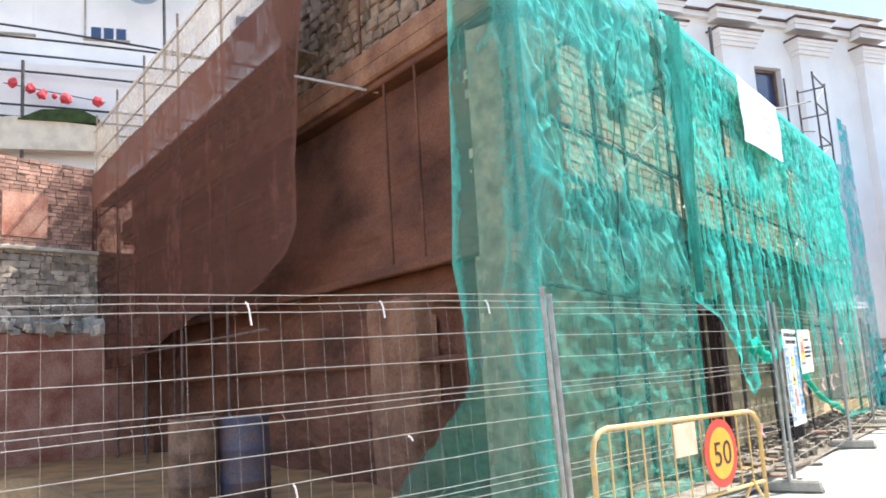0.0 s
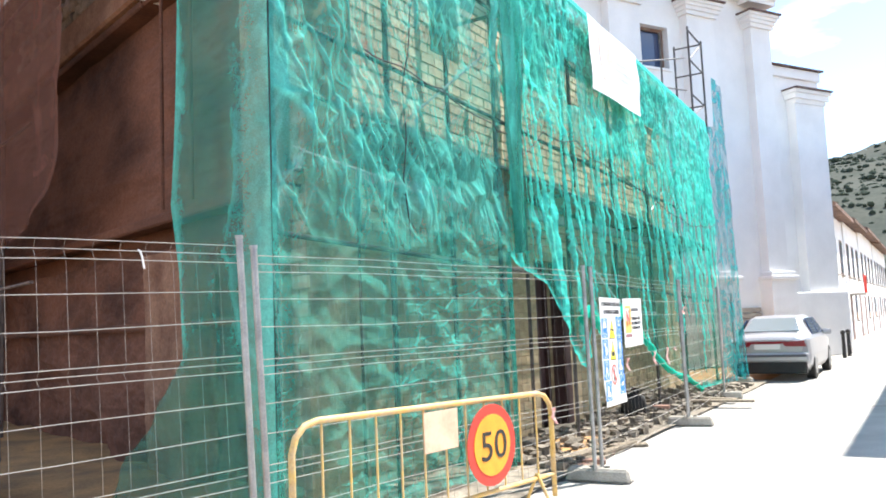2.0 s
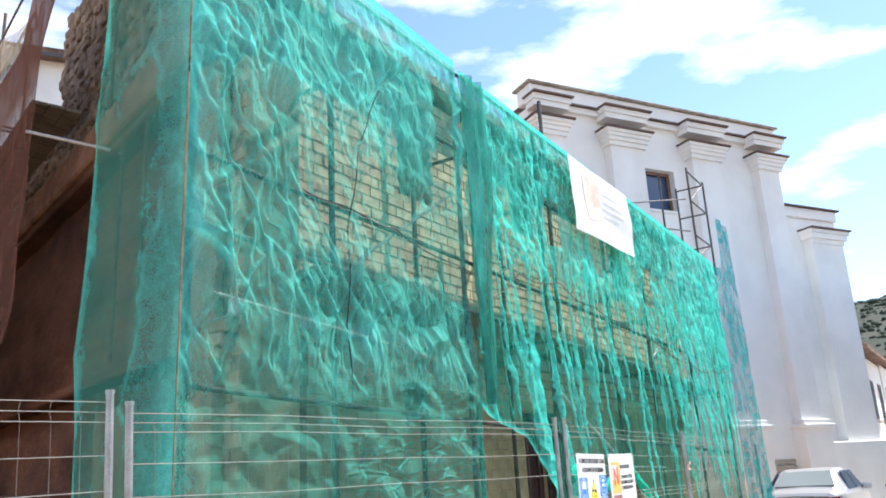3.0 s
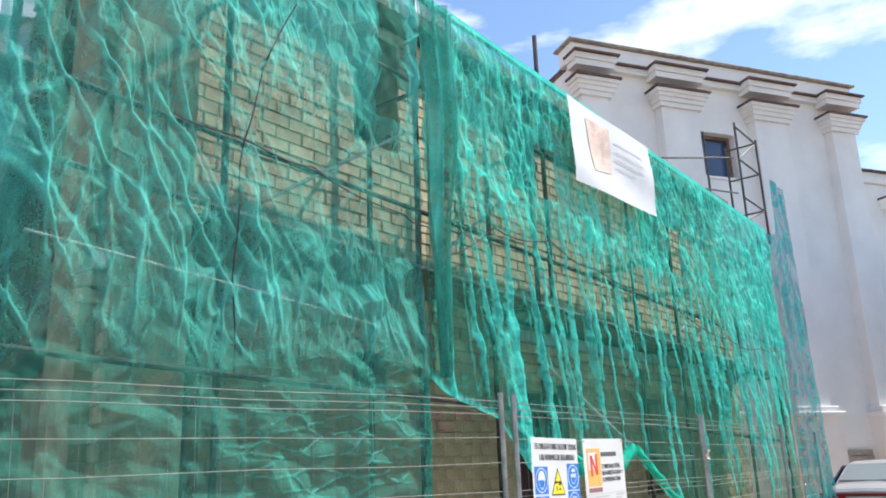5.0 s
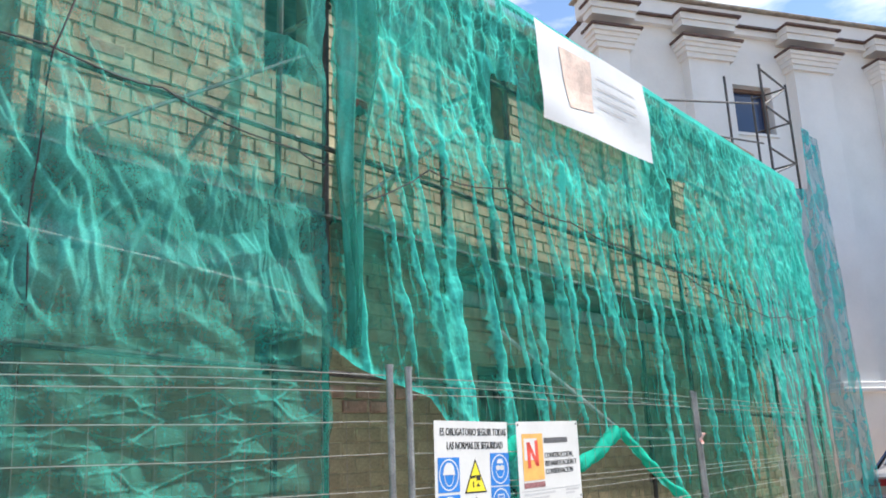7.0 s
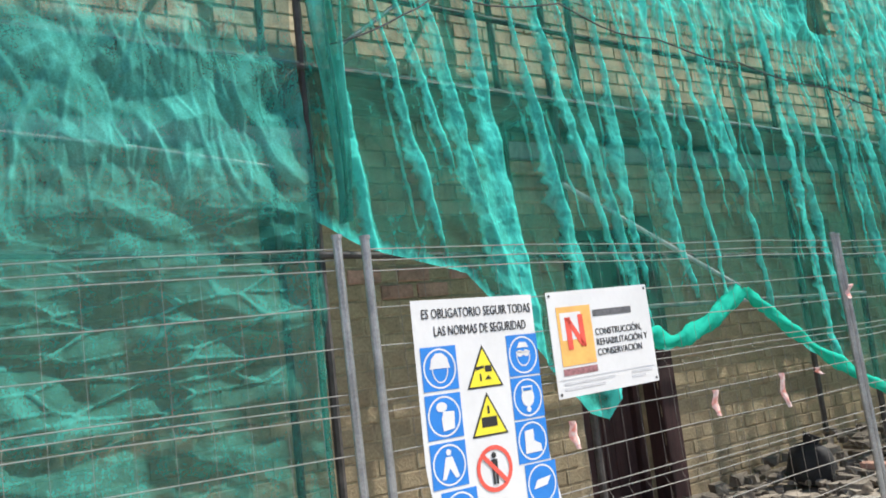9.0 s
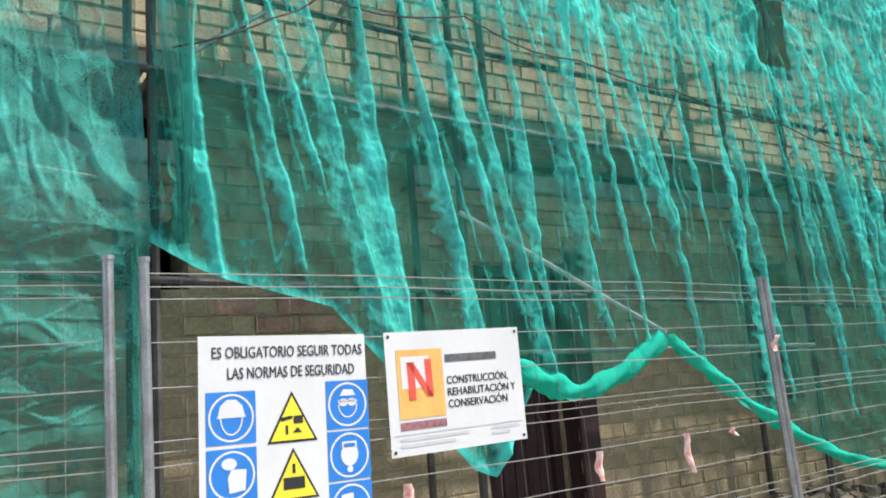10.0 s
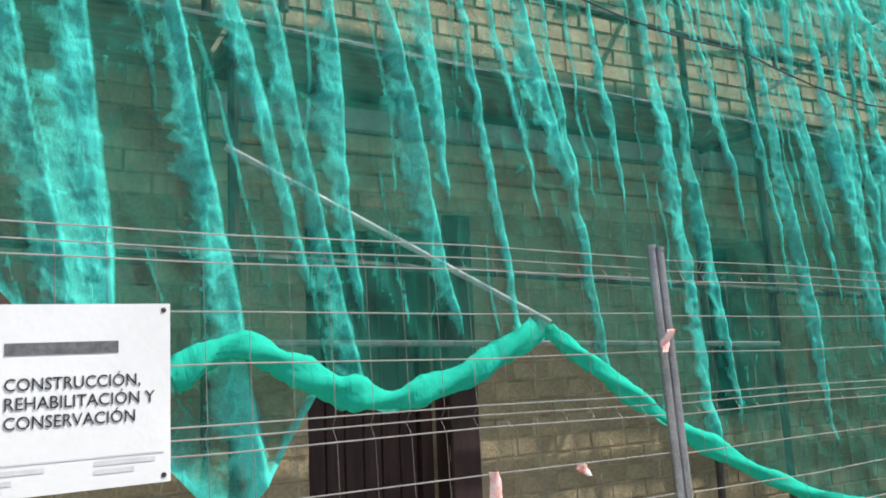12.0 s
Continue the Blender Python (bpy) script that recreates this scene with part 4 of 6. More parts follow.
sheet("rolled_hem", R, 0.93 + 0 * R[..., 0], M_HEM, net2, "thick rolled hem tied up like a swag")

# side elevation, green sheet wrapped round the corner
F, V = np.meshgrid(np.linspace(0, 1, 110), np.linspace(0, 1, 330))
Z = 0.06 + V * 6.05
edge_s = np.interp(Z, [0.06, 0.3, 0.76, 1.15, 1.4, 2.0, 2.5, 4.75, 6.1], [2.1, 1.9, 1.3, 0.72, 0.52, 0.56, 0.66, 0.52, 0.42])
S = -0.02 + (edge_s + 0.02) * F
drape, drape_edge = crinkle(S, Z, 4.5, 191, 8.0, 0.03, 0.10, 0.5)
nip, nip_edge = crinkle(S, Z, 9.0, 193, 1.8, 0.4, 0.12, 0.8)
wob = 0.44 * F + 0.03 * np.clip(F * 5, 0, 1) * np.sin(S * 9 + 0.7 * np.sin(Z * 1.2)) + (0.09 * drape + 0.03 * nip + 0.05 * folded(S, Z, 5.0, 197, 1.8, 0.3)) * np.clip((1 - F) * 8, 0, 1) * np.clip(F * 5, 0, 1)
P = np.stack([C0.x + U.x * S + OUT.x * wob, C0.y + U.y * S + OUT.y * wob, Z], -1)
dens = 0.48 + 0.20 * np.clip(1 - S / 0.2, 0, 1) + 0.22 * np.clip((S - edge_s + 0.12) / 0.08, 0, 1) * np.clip((Z - 1.2) / 0.4, 0, 1) + 0.10 * drape_edge + 0.05 * nip_edge + 0.10 * (layered(S * 3, Z * 1.2, 43) - 0.5) + 0.25 * np.clip(Z - 5.2, 0, 0.6)
net3 = sheet("debris_net", P, dens, M_GREEN)
tagged(net3, "green debris netting wrapped round the scaffold corner", "netting", "debris netting")

# far end return of the netting
S, V = np.meshgrid(np.linspace(0, 1, 60), np.linspace(0, 1, 160))
top = np.interp(S, [0, 0.4, 0.55, 1.0], [5.55, 5.6, 6.75, 6.6])
Z = 0.1 + V * (top - 0.1)
X = NX + 0.02 + (0.13 + 0.16 * (1 - V)) * S + 0.018 * np.sin(S * 22 + Z * 0.7) + 0.05 * (layered(S * 6, Z * 2, 3) - 0.5)
net4 = sheet("debris_net", np.stack([X, 19.36 + 0.95 * S + 0.12 * (1 - V) * S, Z], -1), 0.54 + 0.2 * ridged(S * 4, Z * 0.4, 4) ** 3 + 0.1 * crumple(19 + S, Z, 9.0, 6)[2], M_BLUENET)
tagged(net4, "blue-green debris netting closing the scaffold end", "netting", "debris netting")

# brown shade netting along the side elevation
Q, V = np.meshgrid(np.linspace(0, 1, 260), np.linspace(0, 1, 130))
Z = 2.85 + 4.38 * V
left_edge = np.interp(Z, [2.85, 3.0, 3.2, 3.5, 4.4, 5.1, 5.67, 6.32, 6.8, 7.23], [6.5, 5.8, 5.1, 4.74, 4.66, 4.5, 4.25, 3.3, 2.6, 1.9])
S = left_edge + (17.0 - left_edge) * Q
Z = Z - 0.8 * np.clip((S - 8) / 6, 0, 1) * (1 - V) + 0.10 * (layered(S * 1.1, S * 0.4, 29, 2) - 0.5) * V + 1.5 * np.clip((5.4 - S) / 1.0, 0, 1) * V
wob = 0.08 + (1 - 0.85 * V**3) * (0.03 * np.sin(S * 5 + 0.5 * np.sin(Z)) + 0.12 * (layered(S * 0.9, Z * 0.9, 13) - 0.5))
P = np.stack([C0.x + U.x * S + OUT.x * wob, C0.y + U.y * S + OUT.y * wob, Z], -1)
dens = 0.70 + 0.22 * np.clip((Z - 6.2) / 0.3, 0, 1) + 0.2 * np.exp(-(((S - left_edge) / 0.12) ** 2)) + 0.12 * (layered(S * 1.5, Z, 53) - 0.5) + 0.12 * ridged(S * 1.2, Z * 0.2, 63) ** 4
net5 = sheet("shade_net", P, dens, M_BROWNNET)
tagged(net5, "brown shade netting hanging along the shaded side scaffold", "netting")

Q, V = np.meshgrid(np.linspace(0, 1, 160), np.linspace(0, 1, 40))
S = 5.2 + 11.8 * Q
Z = 7.16 + (0.35 + 0.95 * np.clip((S - 5.2) / 3, 0, 1)) * V
wob = 0.06 + 0.015 * np.sin(S * 4) + 0.04 * (layered(S * 1.4, Z * 1.5, 113) - 0.5)
P = np.stack([C0.x + U.x * S + OUT.x * wob, C0.y + U.y * S + OUT.y * wob, Z], -1)
sheet("top_strip", P, 0.5 + 0.25 * (layered(S * 2, Z * 2, 119) - 0.5) + 0.3 * np.clip((V - 0.95) * 20, 0, 1), M_PALENET, net5, "pale cream mesh strip along the guard rails")

# ---- site fence ----
def fence_panel(a, b, za, zb, lean_a=0.0, lean_b=0.0, label="", ties=()):
    """One mesh panel from post to post: two posts, line wires with two folds, and thin uprights."""
    a, b = Vector((*a, 0)), Vector((*b, 0))
    d = (b - a).normalized()
    n = Vector((-d.y, d.x, 0))
    L = (b - a).length
    th = thing("mesh_fence", (a + b) / 2, label, "mesh fence", "site fence panels")

    def at(s, z, out=0.0):
        k = s / L
        lean = lean_a * (1 - k) + lean_b * k
        top = za * (1 - k) + zb * k
        return a + d * (s + lean * z / 2) + n * out + Vector((0, 0, z * top / 2.03))

    for s in (0.0, L):
        p = part("post", T(at(s, 0.06), at(s, 2.04), 0.02, 12), M_GALV, th)
        c = under(link("cap", T(at(s, 2.038), at(s, 2.055), 0.024, 12), M_GALV), p)
    for z, o in ((2.0, 0), (1.955, 0.0), (1.905, 0.0), (1.74, 0), (1.57, 0), (1.385, 0), (1.345, 0.035), (1.30, 0), (1.13, 0), (0.95, 0), (0.77, 0), (0.72, 0.035), (0.67, 0), (0.5, 0), (0.33, 0), (0.17, 0)):
        o = 0.03 if z == 1.955 else o
        part("line_wire", bent([at(s, z + 0.006 * math.sin(s * 3 + z * 9), o) for s in (0.01, L * 0.25, L * 0.5, L * 0.75, L - 0.01)], 0.0027, 5), M_WIRE, th)
    k = int(L / 0.142)
    for i in range(1, k):
        s = i * L / k
        pts = [at(s, z, o) for z, o in ((2.0, 0), (1.955, 0.03), (1.905, 0), (1.6, 0), (1.385, 0), (1.345, 0.035), (1.30, 0), (1.0, 0), (0.77, 0), (0.72, 0.035), (0.67, 0), (0.17, 0))]
        part("upright_wire", bent(pts, 0.0012, 4), M_UPRIGHT, th)
    for s, z, h in ties:
        p = at(s, z, -0.01)
        pts = [p + Vector((0.01 * math.sin(q * 2), 0, 0)) + d * (0.03 * q) - Vector((0, 0, h * q * q)) for q in (0, 0.3, 0.6, 1.0)]
        part("cable_tie", bent(pts, 0.006, 5), M_SHEET, th, "white plastic tie end")
    return th


FA0, FA1 = (-3.88, 1.2), (-3.07, 5.31)
FB0, FB1 = (-3.085, 5.435), (-2.575, 9.28)
FC0, FC1 = (-2.55, 9.40), (-2.76, 13.36)
FD0, FD1 = (-2.755, 13.40), (-3.08, 17.1)
FE0, FE1 = (-3.10, 17.2), (-3.55, 20.5)
fence_panel(FA0, FA1, 2.03, 2.10, 0, -0.09, "galvanised mesh site fence panel with white cable ties", [(1.65, 1.96, 0.13), (2.6, 1.96, 0.11), (3.55, 1.96, 0.1), (1.9, 0.95, 0.2), (2.75, 1.12, 0.03)])
fence_panel(FB0, FB1, 2.05, 2.05, -0.09, -0.02, "galvanised mesh site fence panel before the green netting")
fence_panel(FC0, FC1, 2.04, 2.02, -0.02, -0.1, "galvanised mesh site fence panel carrying the site notices")
fence_panel(FD0, FD1, 2.01, 2.0, -0.1, -0.05, "galvanised mesh site fence panel beside the debris")
fence_panel(FE0, FE1, 2.0, 1.95, -0.05, 0, "galvanised mesh site fence panel at the scaffold end")


def fence_foot(x, y, turn):
    th = thing("ballast_block", pose(x, y, 0, 0, 0, turn), "worn concrete ballast block holding the fence posts", "concrete block", "ballast blocks")
    b = bmesh.new()
    box(b, (-0.32, -0.12, 0.0), (0.32, 0.12, 0.13), 0.025)
    for v in b.verts:
        if v.co.z > 0.06:
            v.co.x *= 0.93
            v.co.y *= 0.88
    ob = link("block", b, M_CONC)
    ob.parent = th
    for k in (-0.07, 0.07):
        s = link("socket", tube(bmesh.new(), (k, 0, 0.128), (k, 0, 0.14), 0.03, 10), M_BLACK)
        s.parent = th
    return th


for x, y, tn in ((-3.075, 5.37, 8), (-2.56, 9.36, 5), (-2.75, 13.42, 10), (-3.09, 17.15, 12), (-3.5, 20.4, 0), (-3.86, 1.2, 4)):
    fence_foot(x, y, tn)


def scrap(x, y, z, h, tilt):
    th = thing("tape_scrap", (x, y, z), "torn scrap of red and white tape tied to the fence wire", "tape", "tape scraps")
    rows = []
    for k in range(7):
        q = k / 6
        w = 0.022 * (0.4 + abs(math.sin(q * 3.0 + 0.4)))
        rows.append([(x + 0.012 * math.sin(q * 8), y + tilt * q - w, z - h * q), (x + 0.02 + 0.012 * math.cos(q * 6), y + tilt * q, z - h * q), (x + 0.012 * math.sin(q * 8 + 1), y + tilt * q + w, z - h * q)])
    P = np.array(rows)
    sheet("ribbon", P, np.ones(P.shape[:2]), M_TAPE, th)


for x, y, z, h, tl in ((-2.60, 10.46, 1.11, 0.14, 0.02), (-2.65, 11.62, 1.12, 0.15, 0.0), (-2.70, 12.33, 1.14, 0.22, 0.03), (-2.70, 13.28, 1.66, 0.10, -0.05), (-2.72, 12.75, 1.13, 0.05, 0.04)):
    scrap(x, y, z, h, tl)

# ---- notices on the fence ----
DC = (Vector((*FC1, 0)) - Vector((*FC0, 0))).normalized()
NC = Vector((-DC.y, DC.x, 0)) * -1.0


def notice_frame(p, tilt=0.0):
    """The axes of a sheet that hangs on the fence: x along it, y up, z to the street."""
    z = NC
    x = (DC * math.cos(radians(tilt)) + Vector((0, 0, math.sin(radians(tilt))))).normalized()
    y = z.cross(x)
    return Matrix(((x.x, y.x, z.x, p[0]), (x.y, y.y, z.y, p[1]), (x.z, y.z, z.z, p[2]), (0, 0, 0, 1)))


def bowed(name, m, w, h, amp, parent, curl=0.0):
    U2, V2 = np.meshgrid(np.linspace(0, 1, 24), np.linspace(0, 1, 34))
    z = amp * np.sin(np.pi * U2) * 0.5 + 0.35 * amp * np.sin(V2 * 7 + U2 * 3) * U2 * 0.3 - 0.004
    x = U2 * w + curl * np.clip(0.35 - V2, 0, 1) ** 1.4
    L = np.stack([x, V2 * h, z * 0 + np.minimum(z * 0.1, 0.0) - 0.0006, np.ones_like(x)], -1)
    P = L @ np.array(m).T
    return sheet(name, P[..., :3], np.ones_like(x), M_SHEET, parent)


def flat(outline, m, lift=0.003):
    lift *= 0.4
    bm = prism(outline, (1, 0, 0), (0, 1, 0), 0.0006, (0, 0, lift))
    bmesh.ops.transform(bm, matrix=m, verts=bm.verts)
    return bm


def circle(cx, cy, r, n=28, ry=None):
    return [(cx + r * math.cos(2 * math.pi * k / n), cy + (ry or r) * math.sin(2 * math.pi * k / n)) for k in range(n)]


def rect(x0, y0, x1, y1):
    return [(x0, y0), (x1, y0), (x1, y1), (x0, y1)]


def ring(cx, cy, r0, r1, m, lift, n=32):
    lift *= 0.6
    bm = bmesh.new()
    a = [bm.verts.new(m @ Vector((x, y, lift))) for x, y in circle(cx, cy, r0, n)]
    b = [bm.verts.new(m @ Vector((x, y, lift))) for x, y in circle(cx, cy, r1, n)]
    for k in range(n):
        bm.faces.new((a[k], a[(k + 1) % n], b[(k + 1) % n], b[k]))
    return bm


MA = notice_frame((-2.563 + 0.02, 9.555, 0.665), -0.8)
safety = thing("safety_notice", (-2.55, 9.9, 0.66), "white plastic safety notice with blue and yellow signs", "safety notice")
AW, AH = 0.72, 1.10
bowed("sheet", MA, AW, AH, 0.05, safety, 0.35)
text_part("lettering", "ES OBLIGATORIO SEGUIR TODAS", 0.062, MA @ pose(0.05, AH - 0.085, 0.0008), M_BLACK, safety, 0.65)
text_part("lettering", "LAS NORMAS DE SEGURIDAD", 0.062, MA @ pose(0.11, AH - 0.165, 0.0008), M_BLACK, safety, 0.55)


def skewed(y):
    return 0.35 * max(0.0, 0.35 - y / AH) ** 1.4


def blue_sign(cx, cy, kind):
    cx += skewed(cy)
    ob = part("blue_sign", flat(rect(cx - 0.098, cy - 0.098, cx + 0.098, cy + 0.098), MA, 0.0012), M_BLUE, safety)
    under(link("ring", ring(cx, cy, 0.082, 0.09, MA, 0.0028), M_SHEET), ob)
    pic = {
        "helmet": [[(cx - 0.058, cy + 0.0), (cx + 0.058, cy + 0.0), (cx + 0.052, cy + 0.012), (cx + 0.044, cy + 0.045), (cx + 0.018, cy + 0.068), (cx - 0.018, cy + 0.068), (cx - 0.044, cy + 0.045), (cx - 0.052, cy + 0.012)]],
        "glove": [[(cx - 0.012, cy - 0.065), (cx + 0.05, cy - 0.058), (cx + 0.056, cy + 0.018), (cx - 0.004, cy + 0.022), (cx - 0.018, cy - 0.01)], circle(cx - 0.012, cy + 0.042, 0.030, 14, 0.022)],
        "goggles": [[(cx - 0.036, cy + 0.035), (cx + 0.038, cy + 0.035), (cx + 0.024, cy + 0.060), (cx - 0.018, cy + 0.062)], circle(cx - 0.02, cy + 0.008, 0.021, 14, 0.016), circle(cx + 0.02, cy + 0.008, 0.021, 14, 0.016), rect(cx - 0.044, cy + 0.008, cx + 0.044, cy + 0.018)],
        "mask": [circle(cx, cy + 0.002, 0.040, 20, 0.046), rect(cx - 0.034, cy + 0.03, cx + 0.034, cy + 0.055), circle(cx, cy - 0.056, 0.014, 10)],
        "boot": [[(cx - 0.05, cy - 0.055), (cx + 0.055, cy - 0.055), (cx + 0.05, cy - 0.02), (cx + 0.01, cy), (cx + 0.01, cy + 0.055), (cx - 0.045, cy + 0.05)]],
        "walker": [circle(cx, cy + 0.055, 0.014, 10), [(cx - 0.045, cy - 0.06), (cx - 0.025, cy - 0.06), (cx, cy - 0.015), (cx + 0.03, cy - 0.06), (cx + 0.05, cy - 0.055), (cx + 0.018, cy + 0.035), (cx - 0.018, cy + 0.035)]],
        "bar": [[(cx - 0.055, cy - 0.02), (cx + 0.03, cy - 0.01), (cx + 0.06, cy + 0.03), (cx - 0.03, cy + 0.02)]],
    }[kind]
    if kind in ("helmet", "goggles"):
        drop, arc = (0.066 if kind == "helmet" else 0.055), [math.pi * (1 + k / 10) for k in range(11)]
        pic.append([(cx + 0.045 * math.cos(a), cy + drop * math.sin(a)) for a in arc] + [(cx + 0.040 * math.cos(a), cy + (drop - 0.006) * math.sin(a)) for a in arc[::-1]])
    for o in pic:
        under(link("pictogram", flat(o, MA, 0.0045), M_SHEET), ob)
    if kind == "mask":
        under(link("pictogram", flat(rect(cx - 0.026, cy + 0.034, cx + 0.026, cy + 0.047), MA, 0.0075), M_BLUE), ob)


for i, kd in enumerate(("helmet", "glove", "walker", "boot")):
    blue_sign(0.125, AH - 0.31 - i * 0.212, kd)
for i, kd in enumerate(("goggles", "mask", "boot", "bar")):
    blue_sign(0.625, AH - 0.29 - i * 0.205, kd)


def warning(cx, cy, kind):
    cx += skewed(cy)
    ob = part("warning_triangle", flat([(cx - 0.108, cy - 0.092), (cx + 0.108, cy - 0.092), (cx, cy + 0.108)], MA, 0.0012), M_BLACK, safety)
    under(link("face", flat([(cx - 0.093, cy - 0.083), (cx + 0.093, cy - 0.083), (cx, cy + 0.089)], MA, 0.004), M_YPRINT), ob)
    shapes = [rect(cx - 0.045, cy - 0.05, cx + 0.045, cy - 0.005), rect(cx - 0.006, cy + 0.01, cx + 0.006, cy + 0.045)] if kind else [rect(cx + 0.005, cy - 0.02, cx + 0.045, cy + 0.01), [(cx - 0.05, cy - 0.01), (cx, cy + 0.0), (cx, cy + 0.012), (cx - 0.05, cy + 0.006)], rect(cx - 0.03, cy - 0.06, cx - 0.02, cy - 0.025), [(cx - 0.0, cy - 0.055), (cx + 0.04, cy - 0.055), (cx + 0.02, cy - 0.035)]]
    for s in shapes:
        under(link("pictogram", flat(s, MA, 0.0068), M_BLACK), ob)


warning(0.375, AH - 0.33, 0)
warning(0.375, AH - 0.55, 1)
cx, cy = 0.37 + skewed(0.31), 0.31
ob = part("ban_sign", ring(cx, cy, 0.085, 0.105, MA, 0.003), M_RPRINT, safety, "red no-entry ring")
under(link("bar", flat([(cx - 0.07, cy + 0.055), (cx - 0.055, cy + 0.07), (cx + 0.07, cy - 0.055), (cx + 0.055, cy - 0.07)], MA, 0.0065), M_RPRINT), ob)
for s in (circle(cx, cy + 0.06, 0.014, 10), rect(cx - 0.018, cy - 0.01, cx + 0.018, cy + 0.042), rect(cx - 0.016, cy - 0.07, cx - 0.003, cy - 0.01), rect(cx + 0.003, cy - 0.07, cx + 0.016, cy - 0.01)):
    under(link("pictogram", flat(s, MA, 0.0045), M_BLACK), ob)
for k in range(2):
    part("small_print", flat(rect(0.22 + skewed(0.1) * 1.2, 0.06 + 0.05 * k, 0.62, 0.085 + 0.05 * k), MA, 0.001), M_GREYP, safety)

MBF = notice_frame((-2.607 + 0.025, 10.388, 1.222), 0.6)
firm = thing("builder_notice", (-2.58, 10.8, 1.2), "white plastic builder's notice with an orange emblem, wired to the fence", "notice board")
BW, BH = 0.765, 0.535
bowed("sheet", MBF, BW, BH, 0.04, firm)
ob = part("emblem", flat(rect(0.055, 0.155, 0.30, 0.455), MBF, 0.001), M_OPRINT, firm, "orange emblem with a red zigzag")
under(link("emblem_field", flat(rect(0.075, 0.285, 0.225, 0.425), MBF, 0.0035), M_SHEET), ob)
for o in ([(0.11, 0.235), (0.145, 0.235), (0.145, 0.40), (0.105, 0.40)], [(0.105, 0.40), (0.14, 0.40), (0.24, 0.245), (0.205, 0.245)], [(0.205, 0.245), (0.24, 0.245), (0.235, 0.41), (0.20, 0.41)]):
    under(link("zigzag", flat(o, MBF, 0.006), M_RPRINT), ob)
part("name_bar", flat(rect(0.055, 0.108, 0.30, 0.142), MBF, 0.001), M_WORNRED, firm)
part("name_bar", flat(rect(0.315, 0.39, 0.615, 0.425), MBF, 0.001), M_DARKP, firm)
for k, (w, s) in enumerate((("CONSTRUCCI\u00d3N,", 0.36), ("REHABILITACI\u00d3N Y", 0.40), ("CONSERVACI\u00d3N", 0.345))):
    text_part("lettering", w, 0.05, MBF @ pose(0.315, 0.292 - k * 0.053, 0.0008), M_BLACK, firm, s)
part("rule_line", flat(rect(0.02, 0.088, 0.745, 0.092), MBF, 0.001), M_GREYP, firm)
for x0, x1, y in ((0.05, 0.42, 0.062), (0.05, 0.34, 0.035), (0.55, 0.72, 0.066), (0.55, 0.66, 0.042)):
    part("small_print", flat(rect(x0, y, x1, y + 0.013), MBF, 0.001), M_GREYP, firm)
for x, y in ((0.02, 0.515), (0.745, 0.515), (0.745, 0.02), (0.02, 0.02)):
    part("eyelet", flat(circle(x, y, 0.008, 10), MBF, 0.001), M_BLACK, firm)

# banner high on the netting
banner = thing("banner", (NX + 0.12, 13.4, 4.9), "large white plastic banner with a faded orange emblem on the netting", "banner")
bx = NX + 0.16
by0, by1 = 12.10, 14.22
U2, V2 = np.meshgrid(np.linspace(0, 1, 30), np.linspace(0, 1, 20))
zt = 5.74 - 0.05 * U2 - 0.015 * np.sin(np.pi * U2)
zb = 4.68 + 0.03 * U2 + 0 * V2
P = np.stack([bx + 0.012 * np.sin(U2 * 6 + V2 * 4) + 0.008 * np.sin(V2 * 9 + U2 * 3), by0 + 0.05 + U2 * (by1 - by0) - 0.05 * V2, zb + (zt - zb) * V2], -1)
sheet("sheet", P, np.ones_like(U2), M_SHEET, banner)


def ban(u, v, lift=0.026):
    return Vector((bx + 0.012 * math.sin(u * 6 + v * 4) + 0.008 * math.sin(v * 9 + u * 3) + 0.006, by0 + 0.05 + u * (by1 - by0) - 0.05 * v, 4.68 + 0.03 * u + (1.06 - 0.08 * u) * v))


def ban_patch(us, vs):
    bm = bmesh.new()
    n = 6
    g = [[None] * (n + 1) for _ in range(n + 1)]
    for i in range(n + 1):
        for j in range(n + 1):
            a, b = i / n, j / n
            u = (us[0] * (1 - a) + us[1] * a) * (1 - b) + (us[3] * (1 - a) + us[2] * a) * b
            v = (vs[0] * (1 - a) + vs[1] * a) * (1 - b) + (vs[3] * (1 - a) + vs[2] * a) * b
            g[i][j] = bm.verts.new(ban(u, v))
    for i in range(n):
        for j in range(n):
            bm.faces.new((g[i][j], g[i + 1][j], g[i + 1][j + 1], g[i][j + 1]))
    return bm


part("emblem", ban_patch((0.22, 0.45, 0.45, 0.18), (0.22, 0.3, 0.86, 0.84)), M_PALEFADE, banner, "sun-faded orange emblem")
for v in (0.72, 0.6, 0.5, 0.4):
    part("faded_line", ban_patch((0.5, 0.86 - 0.1 * (v < 0.45), 0.86 - 0.1 * (v < 0.45), 0.5), (v, v, v + 0.014, v + 0.014)), M_GREYP, banner)

# ---- yellow street barrier ----
BA = Vector((-2.85, 5.36, 0))
BD = Vector((math.sin(radians(8)), math.cos(radians(8)), 0))
BN = Vector((BD.y, -BD.x, 0))


def br(s, z, o=0.0):
    return BA + BD * s + BN * o + Vector((0, 0, z))


